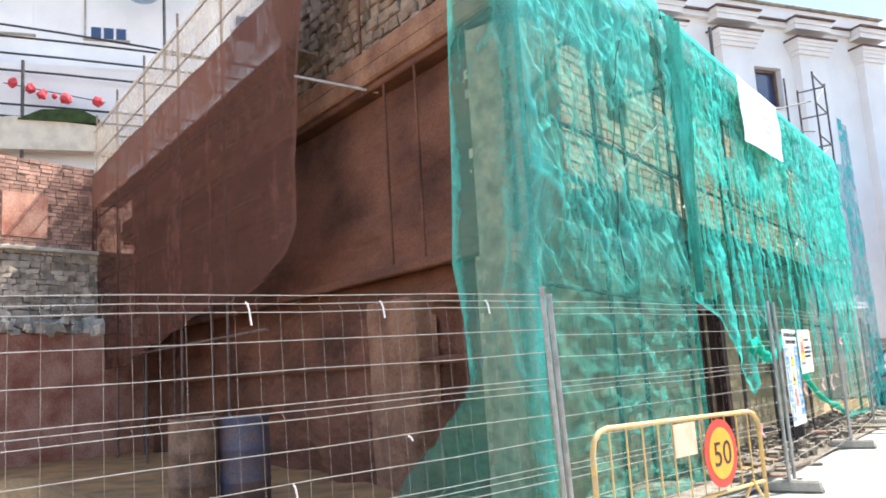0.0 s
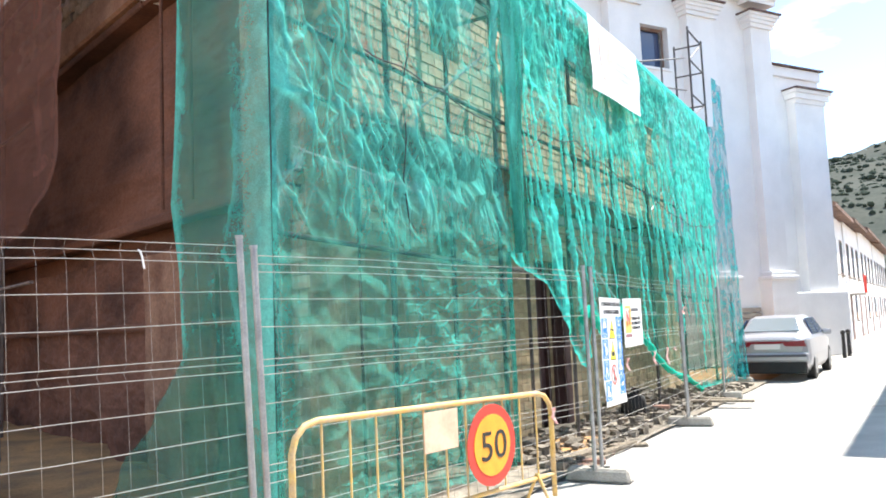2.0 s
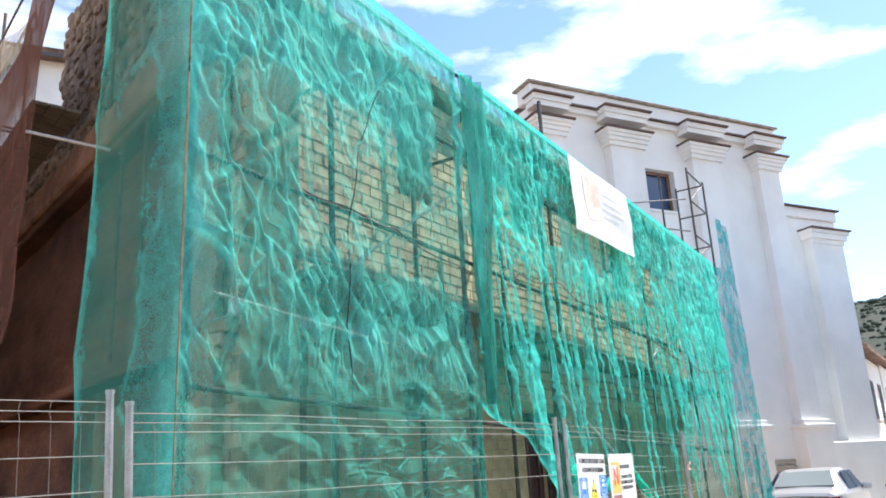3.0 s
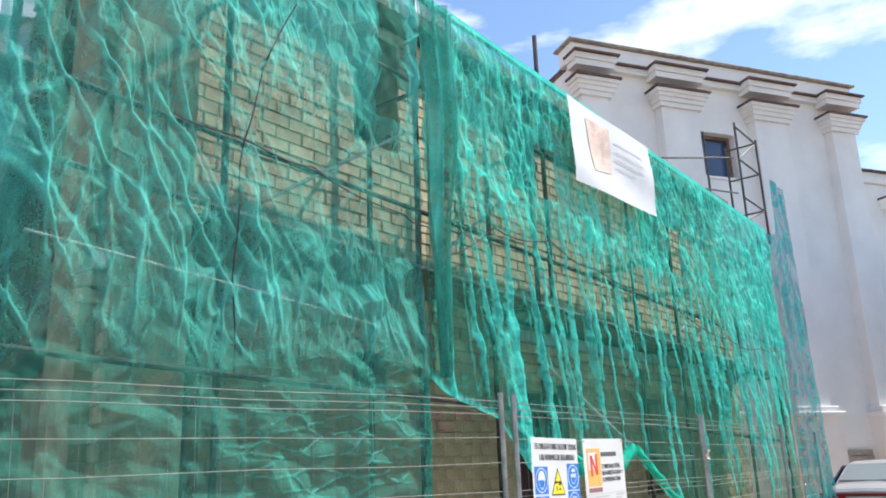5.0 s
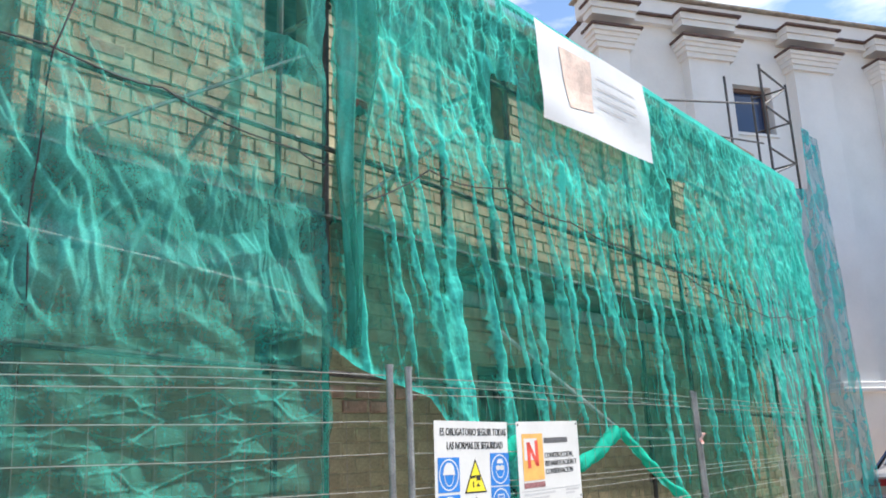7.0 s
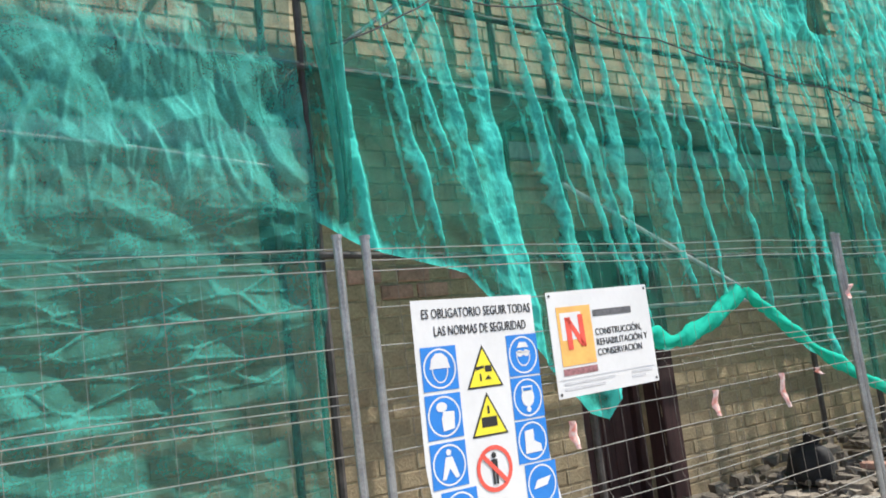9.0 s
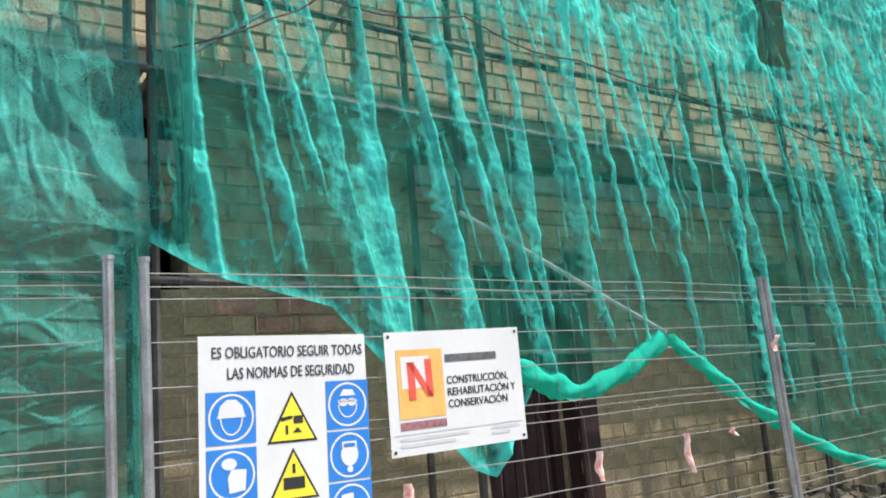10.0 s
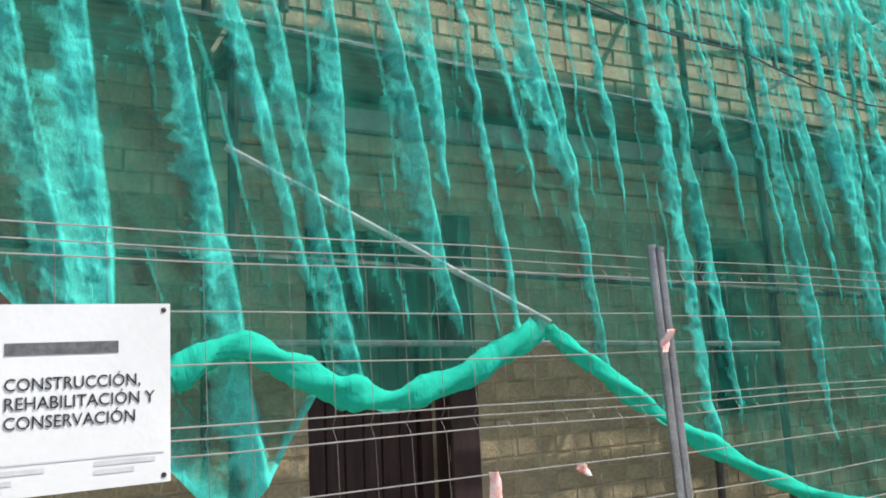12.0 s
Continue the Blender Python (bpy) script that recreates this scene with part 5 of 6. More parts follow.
barrier = thing("street_barrier", br(1.35, 0), "chipped yellow tubular steel street barrier", "barrier")
loop = [br(0.0, 0.12), br(0.0, 0.86), br(0.03, 0.95), br(0.1, 1.01), br(0.2, 1.03), br(1.4, 1.0), br(2.55, 0.97), br(2.66, 0.94), br(2.73, 0.87), br(2.75, 0.78), br(2.75, 0.12)]
part("frame", bent(loop, 0.021, 10), M_YELLOW, barrier, smooth=True)
part("bottom_rail", T(br(0, 0.34), br(2.75, 0.30), 0.017), M_YELLOW, barrier)
for k in range(1, 12):
    s = k * 2.75 / 12
    part("bar", T(br(s, 0.33), br(s, 1.01 - 0.015 * k / 3), 0.0075, 6), M_YELLOW, barrier)
for s in (0.25, 2.5):
    part("foot", bent([br(s, 0.34), br(s, 0.1, 0.12), br(s, 0.015, 0.3)], 0.014, 6), M_YELLOW, barrier)
    part("foot", bent([br(s, 0.34), br(s, 0.1, -0.12), br(s, 0.015, -0.3)], 0.014, 6), M_YELLOW, barrier)
part("plate", prism(rect(0, 0, 0.36, 0.27), BD, (0, 0, 1), 0.006, br(1.12, 0.70, 0.02)), M_FADED, barrier, "bleached orange plate")
MS = Matrix(((BD.x, 0, BN.x, br(1.84, 0.665, 0.05).x), (BD.y, 0, BN.y, br(1.84, 0.665, 0.05).y), (0, 1, 0, 0.665), (0, 0, 0, 1)))
disc = thing("speed_sign", br(1.84, 0.37, 0.05), "round red and orange fifty speed limit sign on the barrier", "speed sign")


def disk(r, lift, thick):
    bm = prism(circle(0, 0, r, 40), (1, 0, 0), (0, 1, 0), thick, (0, 0, lift))
    bmesh.ops.transform(bm, matrix=MS, verts=bm.verts)
    return bm


part("rim", disk(0.295, 0.0, 0.006), M_RED, disc)
part("face", disk(0.222, 0.007, 0.003), M_ORANGE, disc)
text_part("numerals", "50", 0.30, MS @ pose(-0.155, -0.105, 0.0125), M_BLACK, disc, 0.31)
scrap(br(2.72, 0.8).x + 0.03, br(2.72, 0.8).y, 0.84, 0.14, 0.05)

# ---- plot behind the fence ----
def drum(x, y, r, h, material, label):
    th = thing("drum", (x, y, 0), label, "drum", "drums on the plot")
    bm = bmesh.new()
    n, prof = 28, [(r * 0.97, 0), (r, 0.01), (r, h * 0.31), (r * 1.04, h * 0.33), (r, h * 0.35), (r, h * 0.64), (r * 1.04, h * 0.66), (r, h * 0.68), (r, h - 0.02), (r * 1.02, h), (r * 0.94, h), (r * 0.93, h - 0.03), (0.001, h - 0.03)]
    rings = [[bm.verts.new((x + a * math.cos(2 * math.pi * k / n), y + a * math.sin(2 * math.pi * k / n), b)) for k in range(n)] for a, b in prof]
    for p, q in zip(rings, rings[1:]):
        for k in range(n):
            bm.faces.new((p[k], p[(k + 1) % n], q[(k + 1) % n], q[k]))
    part("body", bm, material, th, smooth=True)
    part("bung", T((x + r * 0.5, y, h - 0.03), (x + r * 0.5, y, h - 0.005), 0.03, 10), M_BLACK, th)
    part("bung", T((x - r * 0.4, y + r * 0.3, h - 0.03), (x - r * 0.4, y + r * 0.3, h - 0.005), 0.02, 10), M_BLACK, th)


drum(-8.46, 5.88, 0.29, 1.16, M_DRUM2, "rusty tan steel drum on the plot")
drum(-8.10, 6.36, 0.30, 1.14, M_BARREL, "grimy blue steel drum on the plot")
sx, sy = np.meshgrid(np.linspace(-13.5, -4.6, 90), np.linspace(1.0, 6.6, 56))
sz = 0.85 * np.exp(-(((sx + 7.5) / 1.3) ** 2) - ((sy - 3.2) / 1.25) ** 2) + 0.44 * np.exp(-(((sx + 11.0) / 2.0) ** 2) - ((sy - 5.0) / 0.8) ** 2) + 0.16 * (layered(sx * 1.3, sy * 1.3, 19) - 0.5) - 0.02
sand = sheet("sand_heap", np.stack([sx, sy, sz], -1), np.ones_like(sx), M_EARTH)
tagged(sand, "heap of orange building sand", "sand heap", kind="stuff")

# ruined walls at the back of the plot
ruin = thing("wall_ruin", (-19.6, 8.5, 0), "ruined brick and stone wall at the back of the plot", "wall", kind="structure")
part("plastered_base", B((-19.4, 2.0, -0.1), (-18.6, 11.9, 2.95), 0.05), M_PLASTER, ruin, "flaking pinkish plaster base")
part("stone_core", B((-20.2, 2.0, 2.9), (-19.35, 12.4, 5.0), 0.04), M_STONE, ruin)
part("brick_core", B((-20.6, 2.0, 4.95), (-19.9, 12.6, 7.3), 0.03), M_REDBRICK, ruin)
part("dark_recess", B((-19.88, 8.6, 5.4), (-19.84, 9.7, 6.5)), M_PLASTER, ruin)
rng = random.Random(31)
bmS, bmB, bmT = bmesh.new(), bmesh.new(), bmesh.new()


def pebble(bm, c, s, rng_, j=0.25):
    b = bmesh.ops.create_cube(bm, size=1.0, matrix=Matrix.LocRotScale(c, Euler((rng_.uniform(-0.2, 0.2), rng_.uniform(-0.2, 0.2), rng_.uniform(-0.3, 0.3))), s))
    for v in b["verts"]:
        v.co += Vector((rng_.uniform(-1, 1) * s[0], rng_.uniform(-1, 1) * s[1], rng_.uniform(-1, 1) * s[2])) * j * 0.4


z = 2.95
while z < 4.95:
    y, h = 6.5, rng.uniform(0.12, 0.22)
    while y < 12.2:
        w = rng.uniform(0.14, 0.36)
        pebble(bmS, (-19.33, y + w / 2, z + h / 2), (0.12, w * 0.94, h * 0.92), rng)
        y += w
    z += h
for k in range(170):
    pebble(bmT, (rng.uniform(-19.4, -18.5), rng.uniform(6.0, 12.0), 2.95 + rng.uniform(0, 0.28)), (rng.uniform(0.1, 0.3),) * 3, rng, 0.5)
z = 5.0
while z < 7.3:
    y = 6.5 + rng.uniform(0, 0.2)
    while y < 12.5:
        if not (8.6 < y < 9.6 and 5.4 < z < 6.45):
            box(bmB, (-19.92, y, z), (-19.87 + rng.uniform(-0.012, 0.012), y + 0.27, z + 0.085))
        y += 0.285
    z += 0.1
tagged(part("stone_face", bmS, M_STONE, ruin), kind="stuff")
tagged(part("stone_rubble", bmT, M_PALESTONE, ruin, "pale sunlit rubble lying on the base"), kind="stuff")
tagged(part("brick_face", bmB, M_REDBRICK, ruin), kind="stuff")
part("ledge", B((-20.0, 5.0, 4.96), (-19.15, 12.3, 5.06), 0.02), M_PALESTONE, ruin, "sunlit mortar ledge")

# white house behind the plot
HA = radians(33)
HD, HN = Vector((math.sin(HA), math.cos(HA), 0)), Vector((math.cos(HA), -math.sin(HA), 0))
HO = Vector((-27.0, 8.0, 0))
HM = Matrix(((HD.x, HN.x, 0, HO.x), (HD.y, HN.y, 0, HO.y), (0, 0, 1, 0), (0, 0, 0, 1)))


def HB(lo, hi, bevel=0.0):
    bm = B(lo, hi, bevel)
    bmesh.ops.transform(bm, matrix=HM, verts=bm.verts)
    bmesh.ops.reverse_faces(bm, faces=bm.faces)
    return bm


house = thing("white_house", HO + HD * 5, "white limewashed house above the plot", "house")
part("wall", HB((-14, -8, 0), (9.6, 0, 15.2)), M_WHITE, house)
part("roof", HB((-14.4, -8.4, 15.2), (10.0, 0.5, 15.42)), M_ROOF, house, "dark tiled eaves")
part("gutter", HB((-14.4, 0.5, 15.1), (10.0, 0.58, 15.2)), M_BUMP, house)
for s in (0.2, 3.0, 5.8):
    w = part("window", HB((s, 0.0, 12.9), (s + 1.25, 0.03, 14.2)), M_WHITE, house, "closed white shutter window")
    under(link("sill", HB((s - 0.08, 0.0, 12.84), (s + 1.33, 0.1, 12.9)), M_CONC), w)
    under(link("reveal", HB((s - 0.06, 0.0, 12.9), (s, 0.05, 14.26)), M_CONC), w)
for k in range(3):
    part("window_pane", HB((5.95 + k * 0.38, 0.03, 12.93), (6.25 + k * 0.38, 0.05, 13.3)), M_GLASS, house)
part("wing", HB((9.6, -6, 0), (14.5, -0.4, 17.0)), M_WHITE, house)
tagged(part("wing_window", HB((10.6, -0.41, 13.4), (11.3, -0.37, 14.3)), M_GLASS, house), "small dark window")
terr = thing("terrace_wall", HO + HD * 3 + HN * 2, "white terrace wall under an awning behind the ruin", "wall", kind="structure")
part("wall", HB((-14, 2.0, 0), (12.0, 2.4, 11.0)), M_WHITE, terr)
for k, z in enumerate((12.25, 11.75, 11.25, 10.75, 9.75, 9.4, 9.05, 8.75)):
    cb = thing("cable", HO + HD * 2 + HN * 2.7 + Vector((0, 0, z)), "dark sagging cable stretched across the white wall", "cable", "cables")
    pts = [HO + HD * (-10 + q * 2.2) + HN * 2.7 + Vector((0, 0, z - 0.02 * (q - 4.5) ** 2 + (0.12 * (5 - q) if k == 0 else 0))) for q in range(11)]
    part("cable_run", bent([tuple(p) for p in pts], 0.034, 5), M_CABLE, cb)
    ends = [pts[0], pts[-1]]
    for e in ends:
        part("anchor", T(e, e - HN * 0.32, 0.03, 5), M_CABLE, cb)
awn = thing("awning", HO + HD * 4.5 + HN * 3.0 + Vector((0, 0, 9)), "dark green topped cream canvas awning", "awning")
part("canopy", prism([(4.3, 9.15), (6.5, 9.1), (6.3, 9.3), (5.9, 9.5), (4.9, 9.45)], HD, (0, 0, 1), 0.3, HO + HN * 2.75), M_FOLIAGE, awn)
part("canvas", prism([(-4, 8.3), (6.8, 8.3), (6.8, 9.0), (4.2, 9.25), (1.0, 8.8), (-4, 8.75)], HD, (0, 0, 1), 0.25, HO + HN * 2.72), M_AWNING, awn)
part("post", T(HO + HD * 4.4 + HN * 2.9 + Vector((0, 0, 7.0)), HO + HD * 4.4 + HN * 2.9 + Vector((0, 0, 10.9)), 0.05), M_TUBE, awn)
garl = thing("flower_garland", HO + HD * 3 + HN * 2.9 + Vector((0, 0, 10.6)), "string of red paper flowers on the terrace", "garland")
for k, (s, z, r) in enumerate(((4.15, 10.25, 0.13), (4.6, 10.1, 0.14), (4.9, 9.95, 0.14), (5.2, 9.9, 0.08), (5.5, 9.85, 0.16), (6.35, 9.8, 0.15))):
    bm = bmesh.new()
    bmesh.ops.create_icosphere(bm, subdivisions=2, radius=r, matrix=Matrix.Translation(HO + HD * s + HN * 2.85 + Vector((0, 0, z))))
    for v in bm.verts:
        v.co += Vector((noise.noise(v.co * 9), noise.noise(v.co * 9 + Vector((3, 0, 0))), noise.noise(v.co * 9 + Vector((0, 5, 0))))) * r * 0.5
    part("flower", bm, M_FLOWER, garl)
part("string", bent([tuple(HO + HD * (3.9 + q * 0.33) + HN * 2.8 + Vector((0, 0, 10.25 - 0.055 * q))) for q in range(9)], 0.015, 4), M_CABLE, garl)
dish = thing("satellite_dish", HO + HD * 7.4 + HN * 1.2 + Vector((0, 0, 13.9)), "grey satellite dish on a thin mast", "satellite dish")
part("mast", T(HO + HD * 8.2 + HN * 1.2 + Vector((0, 0, 10.5)), HO + HD * 8.2 + HN * 1.2 + Vector((0, 0, 15.6)), 0.05), M_TUBE, dish)
bm = bmesh.new()
bmesh.ops.create_cone(bm, cap_ends=False, segments=24, radius1=0.62, radius2=0.12, depth=0.18, matrix=Matrix.Translation(HO + HD * 7.55 + HN * 1.35 + Vector((0, 0, 14.2))) @ HN.to_track_quat("-Z", "Y").to_matrix().to_4x4())
part("reflector", bm, M_GALV, dish, smooth=True)
part("arm", T(HO + HD * 7.55 + HN * 1.35 + Vector((0, 0, 14.2)), HO + HD * 8.2 + HN * 1.2 + Vector((0, 0, 14.2)), 0.03, 6), M_TUBE, dish)

# ---- church ----
CA = radians(30)
CD, CN = Vector((math.sin(CA), math.cos(CA), 0)), Vector((math.cos(CA), -math.sin(CA), 0))
CO = Vector((-8.39, 21.59, 0))
CM = Matrix(((CD.x, CN.x, 0, CO.x), (CD.y, CN.y, 0, CO.y), (0, 0, 1, 0), (0, 0, 0, 1)))


def CB(lo, hi, bevel=0.0):
    bm = B(lo, hi, bevel)
    bmesh.ops.transform(bm, matrix=CM, verts=bm.verts)
    bmesh.ops.reverse_faces(bm, faces=bm.faces)
    return bm


church = thing("church", CO + CD * 4.5, "tall white limewashed church with pilasters and a moulded parapet", "church")
for a, c, b, d in wall_cells((-0.15, -0.1), (9.25, 11.55), [(3.75, 8.92, 4.9, 10.22)]):
    part("wall", CB((a, -0.6, c), (b, 0, d)), M_WHITE, church)
part("wall", CB((-0.15, -9, -0.1), (0.45, -0.6, 11.55)), M_WHITE, church)
part("wall", CB((8.65, -9, -0.1), (9.25, -0.6, 11.55)), M_WHITE, church)
part("wall", CB((0.45, -9, -0.1), (8.65, -8.4, 11.55)), M_WHITE, church)
part("roof", CB((0.0, -8.8, 11.55), (9.1, -0.2, 11.9)), M_ROOF, church)
win = part("window", CB((3.75, -0.34, 8.92), (4.9, -0.30, 10.22)), M_GLASS, church, "dark brown framed window")
for lo, hi in (((3.75, -0.3, 8.92), (3.84, -0.22, 10.22)), ((4.81, -0.3, 8.92), (4.9, -0.22, 10.22)), ((3.84, -0.3, 10.13), (4.81, -0.22, 10.22)), ((3.84, -0.3, 8.92), (4.81, -0.22, 9.0))):
    under(link("frame", CB(lo, hi), M_FRAME), win)
under(link("sill", CB((3.7, -0.22, 8.85), (4.95, 0.06, 8.92)), M_WHITE), win)


def pilaster(s0, s1, z_cap, depth, z0=0.0, base=True):
    p = part("pilaster", CB((s0 + 0.18, 0, z0), (s1 - 0.18, depth, z_cap - 0.45)), M_WHITE, church)
    for k, (o, dz) in enumerate(((0.10, 0.45), (0.05, 0.32), (0.0, 0.2), (-0.06, 0.1))):
        under(link("capital", CB((s0 + o, 0, z_cap - dz), (s1 - o, depth + 0.18 - o, z_cap - dz + (0.128 if k < 3 else 0.1))), M_WHITE), p)
    under(link("tile_edge", CB((s0 - 0.1, 0, z_cap), (s1 + 0.1, depth + 0.3, z_cap + 0.055)), M_TILE), p)
    if base:
        under(link("pedestal", CB((s0 + 0.05, 0, 0), (s1 - 0.05, depth + 0.16, 2.5)), M_WHITE), p)
        under(link("pedestal_moulding", CB((s0 - 0.02, 0, 2.5), (s1 + 0.02, depth + 0.26, 2.62), 0.02), M_WHITE), p)
        under(link("pedestal_moulding", CB((s0 + 0.08, 0, 2.62), (s1 - 0.08, depth + 0.16, 2.76), 0.02), M_WHITE), p)


PIL = ((-0.25, 0.9), (2.17, 3.7), (5.25, 6.75), (8.05, 9.3))
for s0, s1 in PIL:
    pilaster(s0, s1, 11.08, 0.3)
s = -0.2
for s0, s1 in (*PIL, (9.3, 9.3)):
    if s0 > s:
        part("cornice", CB((s, 0, 11.55), (s0, 0.16, 11.72)), M_WHITE, church)
        part("tile_edge", CB((s, 0, 11.72), (s0, 0.26, 11.77)), M_TILE, church, "dark tile edge")
    if s1 > s0:
        part("cornice", CB((s0, 0, 11.42), (s1, 0.46, 11.58)), M_WHITE, church)
        part("cornice", CB((s0 - 0.05, 0, 11.58), (s1 + 0.05, 0.52, 11.74)), M_WHITE, church)
        part("tile_edge", CB((s0 - 0.1, 0, 11.74), (s1 + 0.1, 0.62, 11.79)), M_TILE, church, "dark tile edge")
    s = s1
part("parapet", CB((-0.2, -0.5, 11.72), (9.35, 0.2, 12.2), 0.03), M_WHITE, church)
part("parapet_cap", CB((-0.3, -0.6, 12.2), (9.45, 0.32, 12.27), 0.02), M_CONC, church, "weathered grey coping")
part("wall", CB((9.25, -7, -0.1), (12.2, -0.35, 9.4)), M_WHITE, church)
part("parapet", CB((9.25, -0.9, 9.4), (12.25, -0.25, 9.75), 0.02), M_WHITE, church)
part("tile_edge", CB((9.25, -0.9, 9.75), (12.35, -0.15, 9.8)), M_TILE, church)
p = part("pilaster", CB((10.5, -0.35, -0.1), (12.0, -0.02, 8.45)), M_WHITE, church)
for o, z0, z1 in ((0.08, 8.45, 8.6), (0.0, 8.6, 8.78), (-0.06, 8.78, 8.9)):
    under(link("capital", CB((10.4 + o, -0.35, z0), (12.1 - o, 0.12 - o, z1)), M_WHITE), p)
under(link("tile_edge", CB((10.3, -0.35, 8.9), (12.2, 0.26, 8.95)), M_TILE), p)
part("plinth", CB((9.2, -0.4, 0), (12.15, 0.2, 2.1), 0.03), M_WHITE, church)
for k in range(7):
    part("step_course", CB((6.0, 0.0, 0.5 + k * 0.17), (8.0, 0.06 + 0.02 * (k % 2), 0.64 + k * 0.17)), M_CONC, church)

# ---- houses down the street ----
def row_house(y0, y1, x, eave, label, chimney=False, balcony=False):
    th = thing("row_house", (x - 3, (y0 + y1) / 2, 0), label, "house", "row of houses")
    part("wall", B((x - 7, y0, -0.2), (x, y1, eave)), M_WHITE, th)
    bm = bmesh.new()
    v = [bm.verts.new(p) for p in ((x + 0.55, y0 - 0.1, eave - 0.05), (x + 0.55, y1 + 0.05, eave - 0.05), (x - 3.5, y1 + 0.05, eave + 0.9), (x - 3.5, y0 - 0.1, eave + 0.9), (x - 7.4, y0 - 0.1, eave), (x - 7.4, y1 + 0.05, eave))]
    w = [bm.verts.new(q.co + Vector((0, 0, 0.16))) for q in v]
    for q, up in ((v, False), (w, True)):
        bm.faces.new((q[0], q[1], q[2], q[3]) if up else (q[3], q[2], q[1], q[0]))
        bm.faces.new((q[3], q[2], q[5], q[4]) if up else (q[4], q[5], q[2], q[3]))
    for a, b in ((0, 1), (1, 2), (2, 5), (5, 4), (4, 3), (3, 0)):
        bm.faces.new((v[a], v[b], w[b], w[a]))
    bmesh.ops.recalc_face_normals(bm, faces=bm.faces)
    r = part("roof", bm, M_ROOF, th, "tiled roof with dark eaves")
    if chimney:
        under(link("chimney", B((x - 0.9, y0 + 0.3, eave), (x - 0.2, y0 + 1.1, eave + 1.15)), M_WHITE), r)
        under(link("chimney_cap", B((x - 1.05, y0 + 0.15, eave + 1.15), (x - 0.05, y0 + 1.25, eave + 1.35), 0.06), M_ROOF), r)
    n = max(2, int((y1 - y0) / 2.3))
    for k in range(n):
        yc = y0 + (k + 0.5) * (y1 - y0) / n
        for z0, z1 in ((3.0, 4.6), (0.9, 2.2)):
            if z0 < 1 and k % 2 == 0:
                d = part("door", B((x - 0.05, yc - 0.45, 0), (x + 0.03, yc + 0.45, 2.15)), M_FRAME, th)
                continue
            wn = part("window", B((x - 0.05, yc - 0.55, z0), (x + 0.025, yc + 0.55, z1)), M_FRAME, th)
            under(link("pane", B((x + 0.02, yc - 0.46, z0 + 0.08), (x + 0.035, yc + 0.46, z1 - 0.08)), M_GLASS), wn)
            under(link("sill", B((x, yc - 0.65, z0 - 0.08), (x + 0.14, yc + 0.65, z0)), M_CONC), wn)
        if balcony and k == 0:
            bl = part("balcony", B((x, yc - 0.8, 2.1), (x + 0.7, yc + 0.8, 2.2)), M_CONC, th)
            for q in range(9):
                under(link("baluster", T((x + 0.66, yc - 0.76 + q * 0.19, 2.2), (x + 0.66, yc - 0.76 + q * 0.19, 3.0), 0.015, 5), M_RED), bl)
            under(link("balcony_rail", B((x + 0.63, yc - 0.8, 3.0), (x + 0.69, yc + 0.8, 3.05)), M_RED), bl)


row_house(36.0, 44.0, -3.2, 5.5, "white house with dark windows down the street", chimney=True)
row_house(44.05, 52.0, -3.15, 5.6, "white house with a red balcony down the street", balcony=True)
row_house(52.05, 63.0, -3.1, 5.8, "white house far down the street")
row_house(63.05, 78.0, -3.05, 5.7, "white house at the end of the street")
bol = [(-2.2, 29.5), (-2.15, 30.6)]
for x, y in bol:
    b = thing("bollard", (x, y, 0), "dark iron bollard at the street edge", "bollard", "bollards")
    part("shaft", tube(bmesh.new(), (x, y, 0), (x, y, 0.75), 0.06, 12, 0.05), M_BLACK, b)
    bm = bmesh.new()
    bmesh.ops.create_uvsphere(bm, u_segments=12, v_segments=8, radius=0.075, matrix=Matrix.Translation((x, y, 0.79)))
    part("ball", bm, M_BLACK, b, smooth=True)

# across the street, out of view
opp = thing("opposite_house", (4.5, 20, 0), "white house across the street", "house")
part("wall", B((2.25, 16.3, -0.1), (8.0, 40, 7.2)), M_WHITE, opp)
part("roof", B((1.95, 16.0, 7.2), (8.3, 40.3, 7.4)), M_ROOF, opp)
opp2 = thing("opposite_house", (9, -4, 0), "white house across the street", "house")
part("wall", B((6.5, -22, -0.1), (12, 11, 5.5)), M_WHITE, opp2)
part("roof", B((6.2, -22.3, 5.5), (12.3, 11.3, 5.7)), M_ROOF, opp2)

# ---- parked car ----
CARX, CARY = -2.94, 20.9
car = thing("car", (CARX, CARY + 2.1, 0), "silver four-door saloon car parked by the church", "car")


def car_pt(x, y, z):
    return Vector((CARX + x, CARY + y, z))


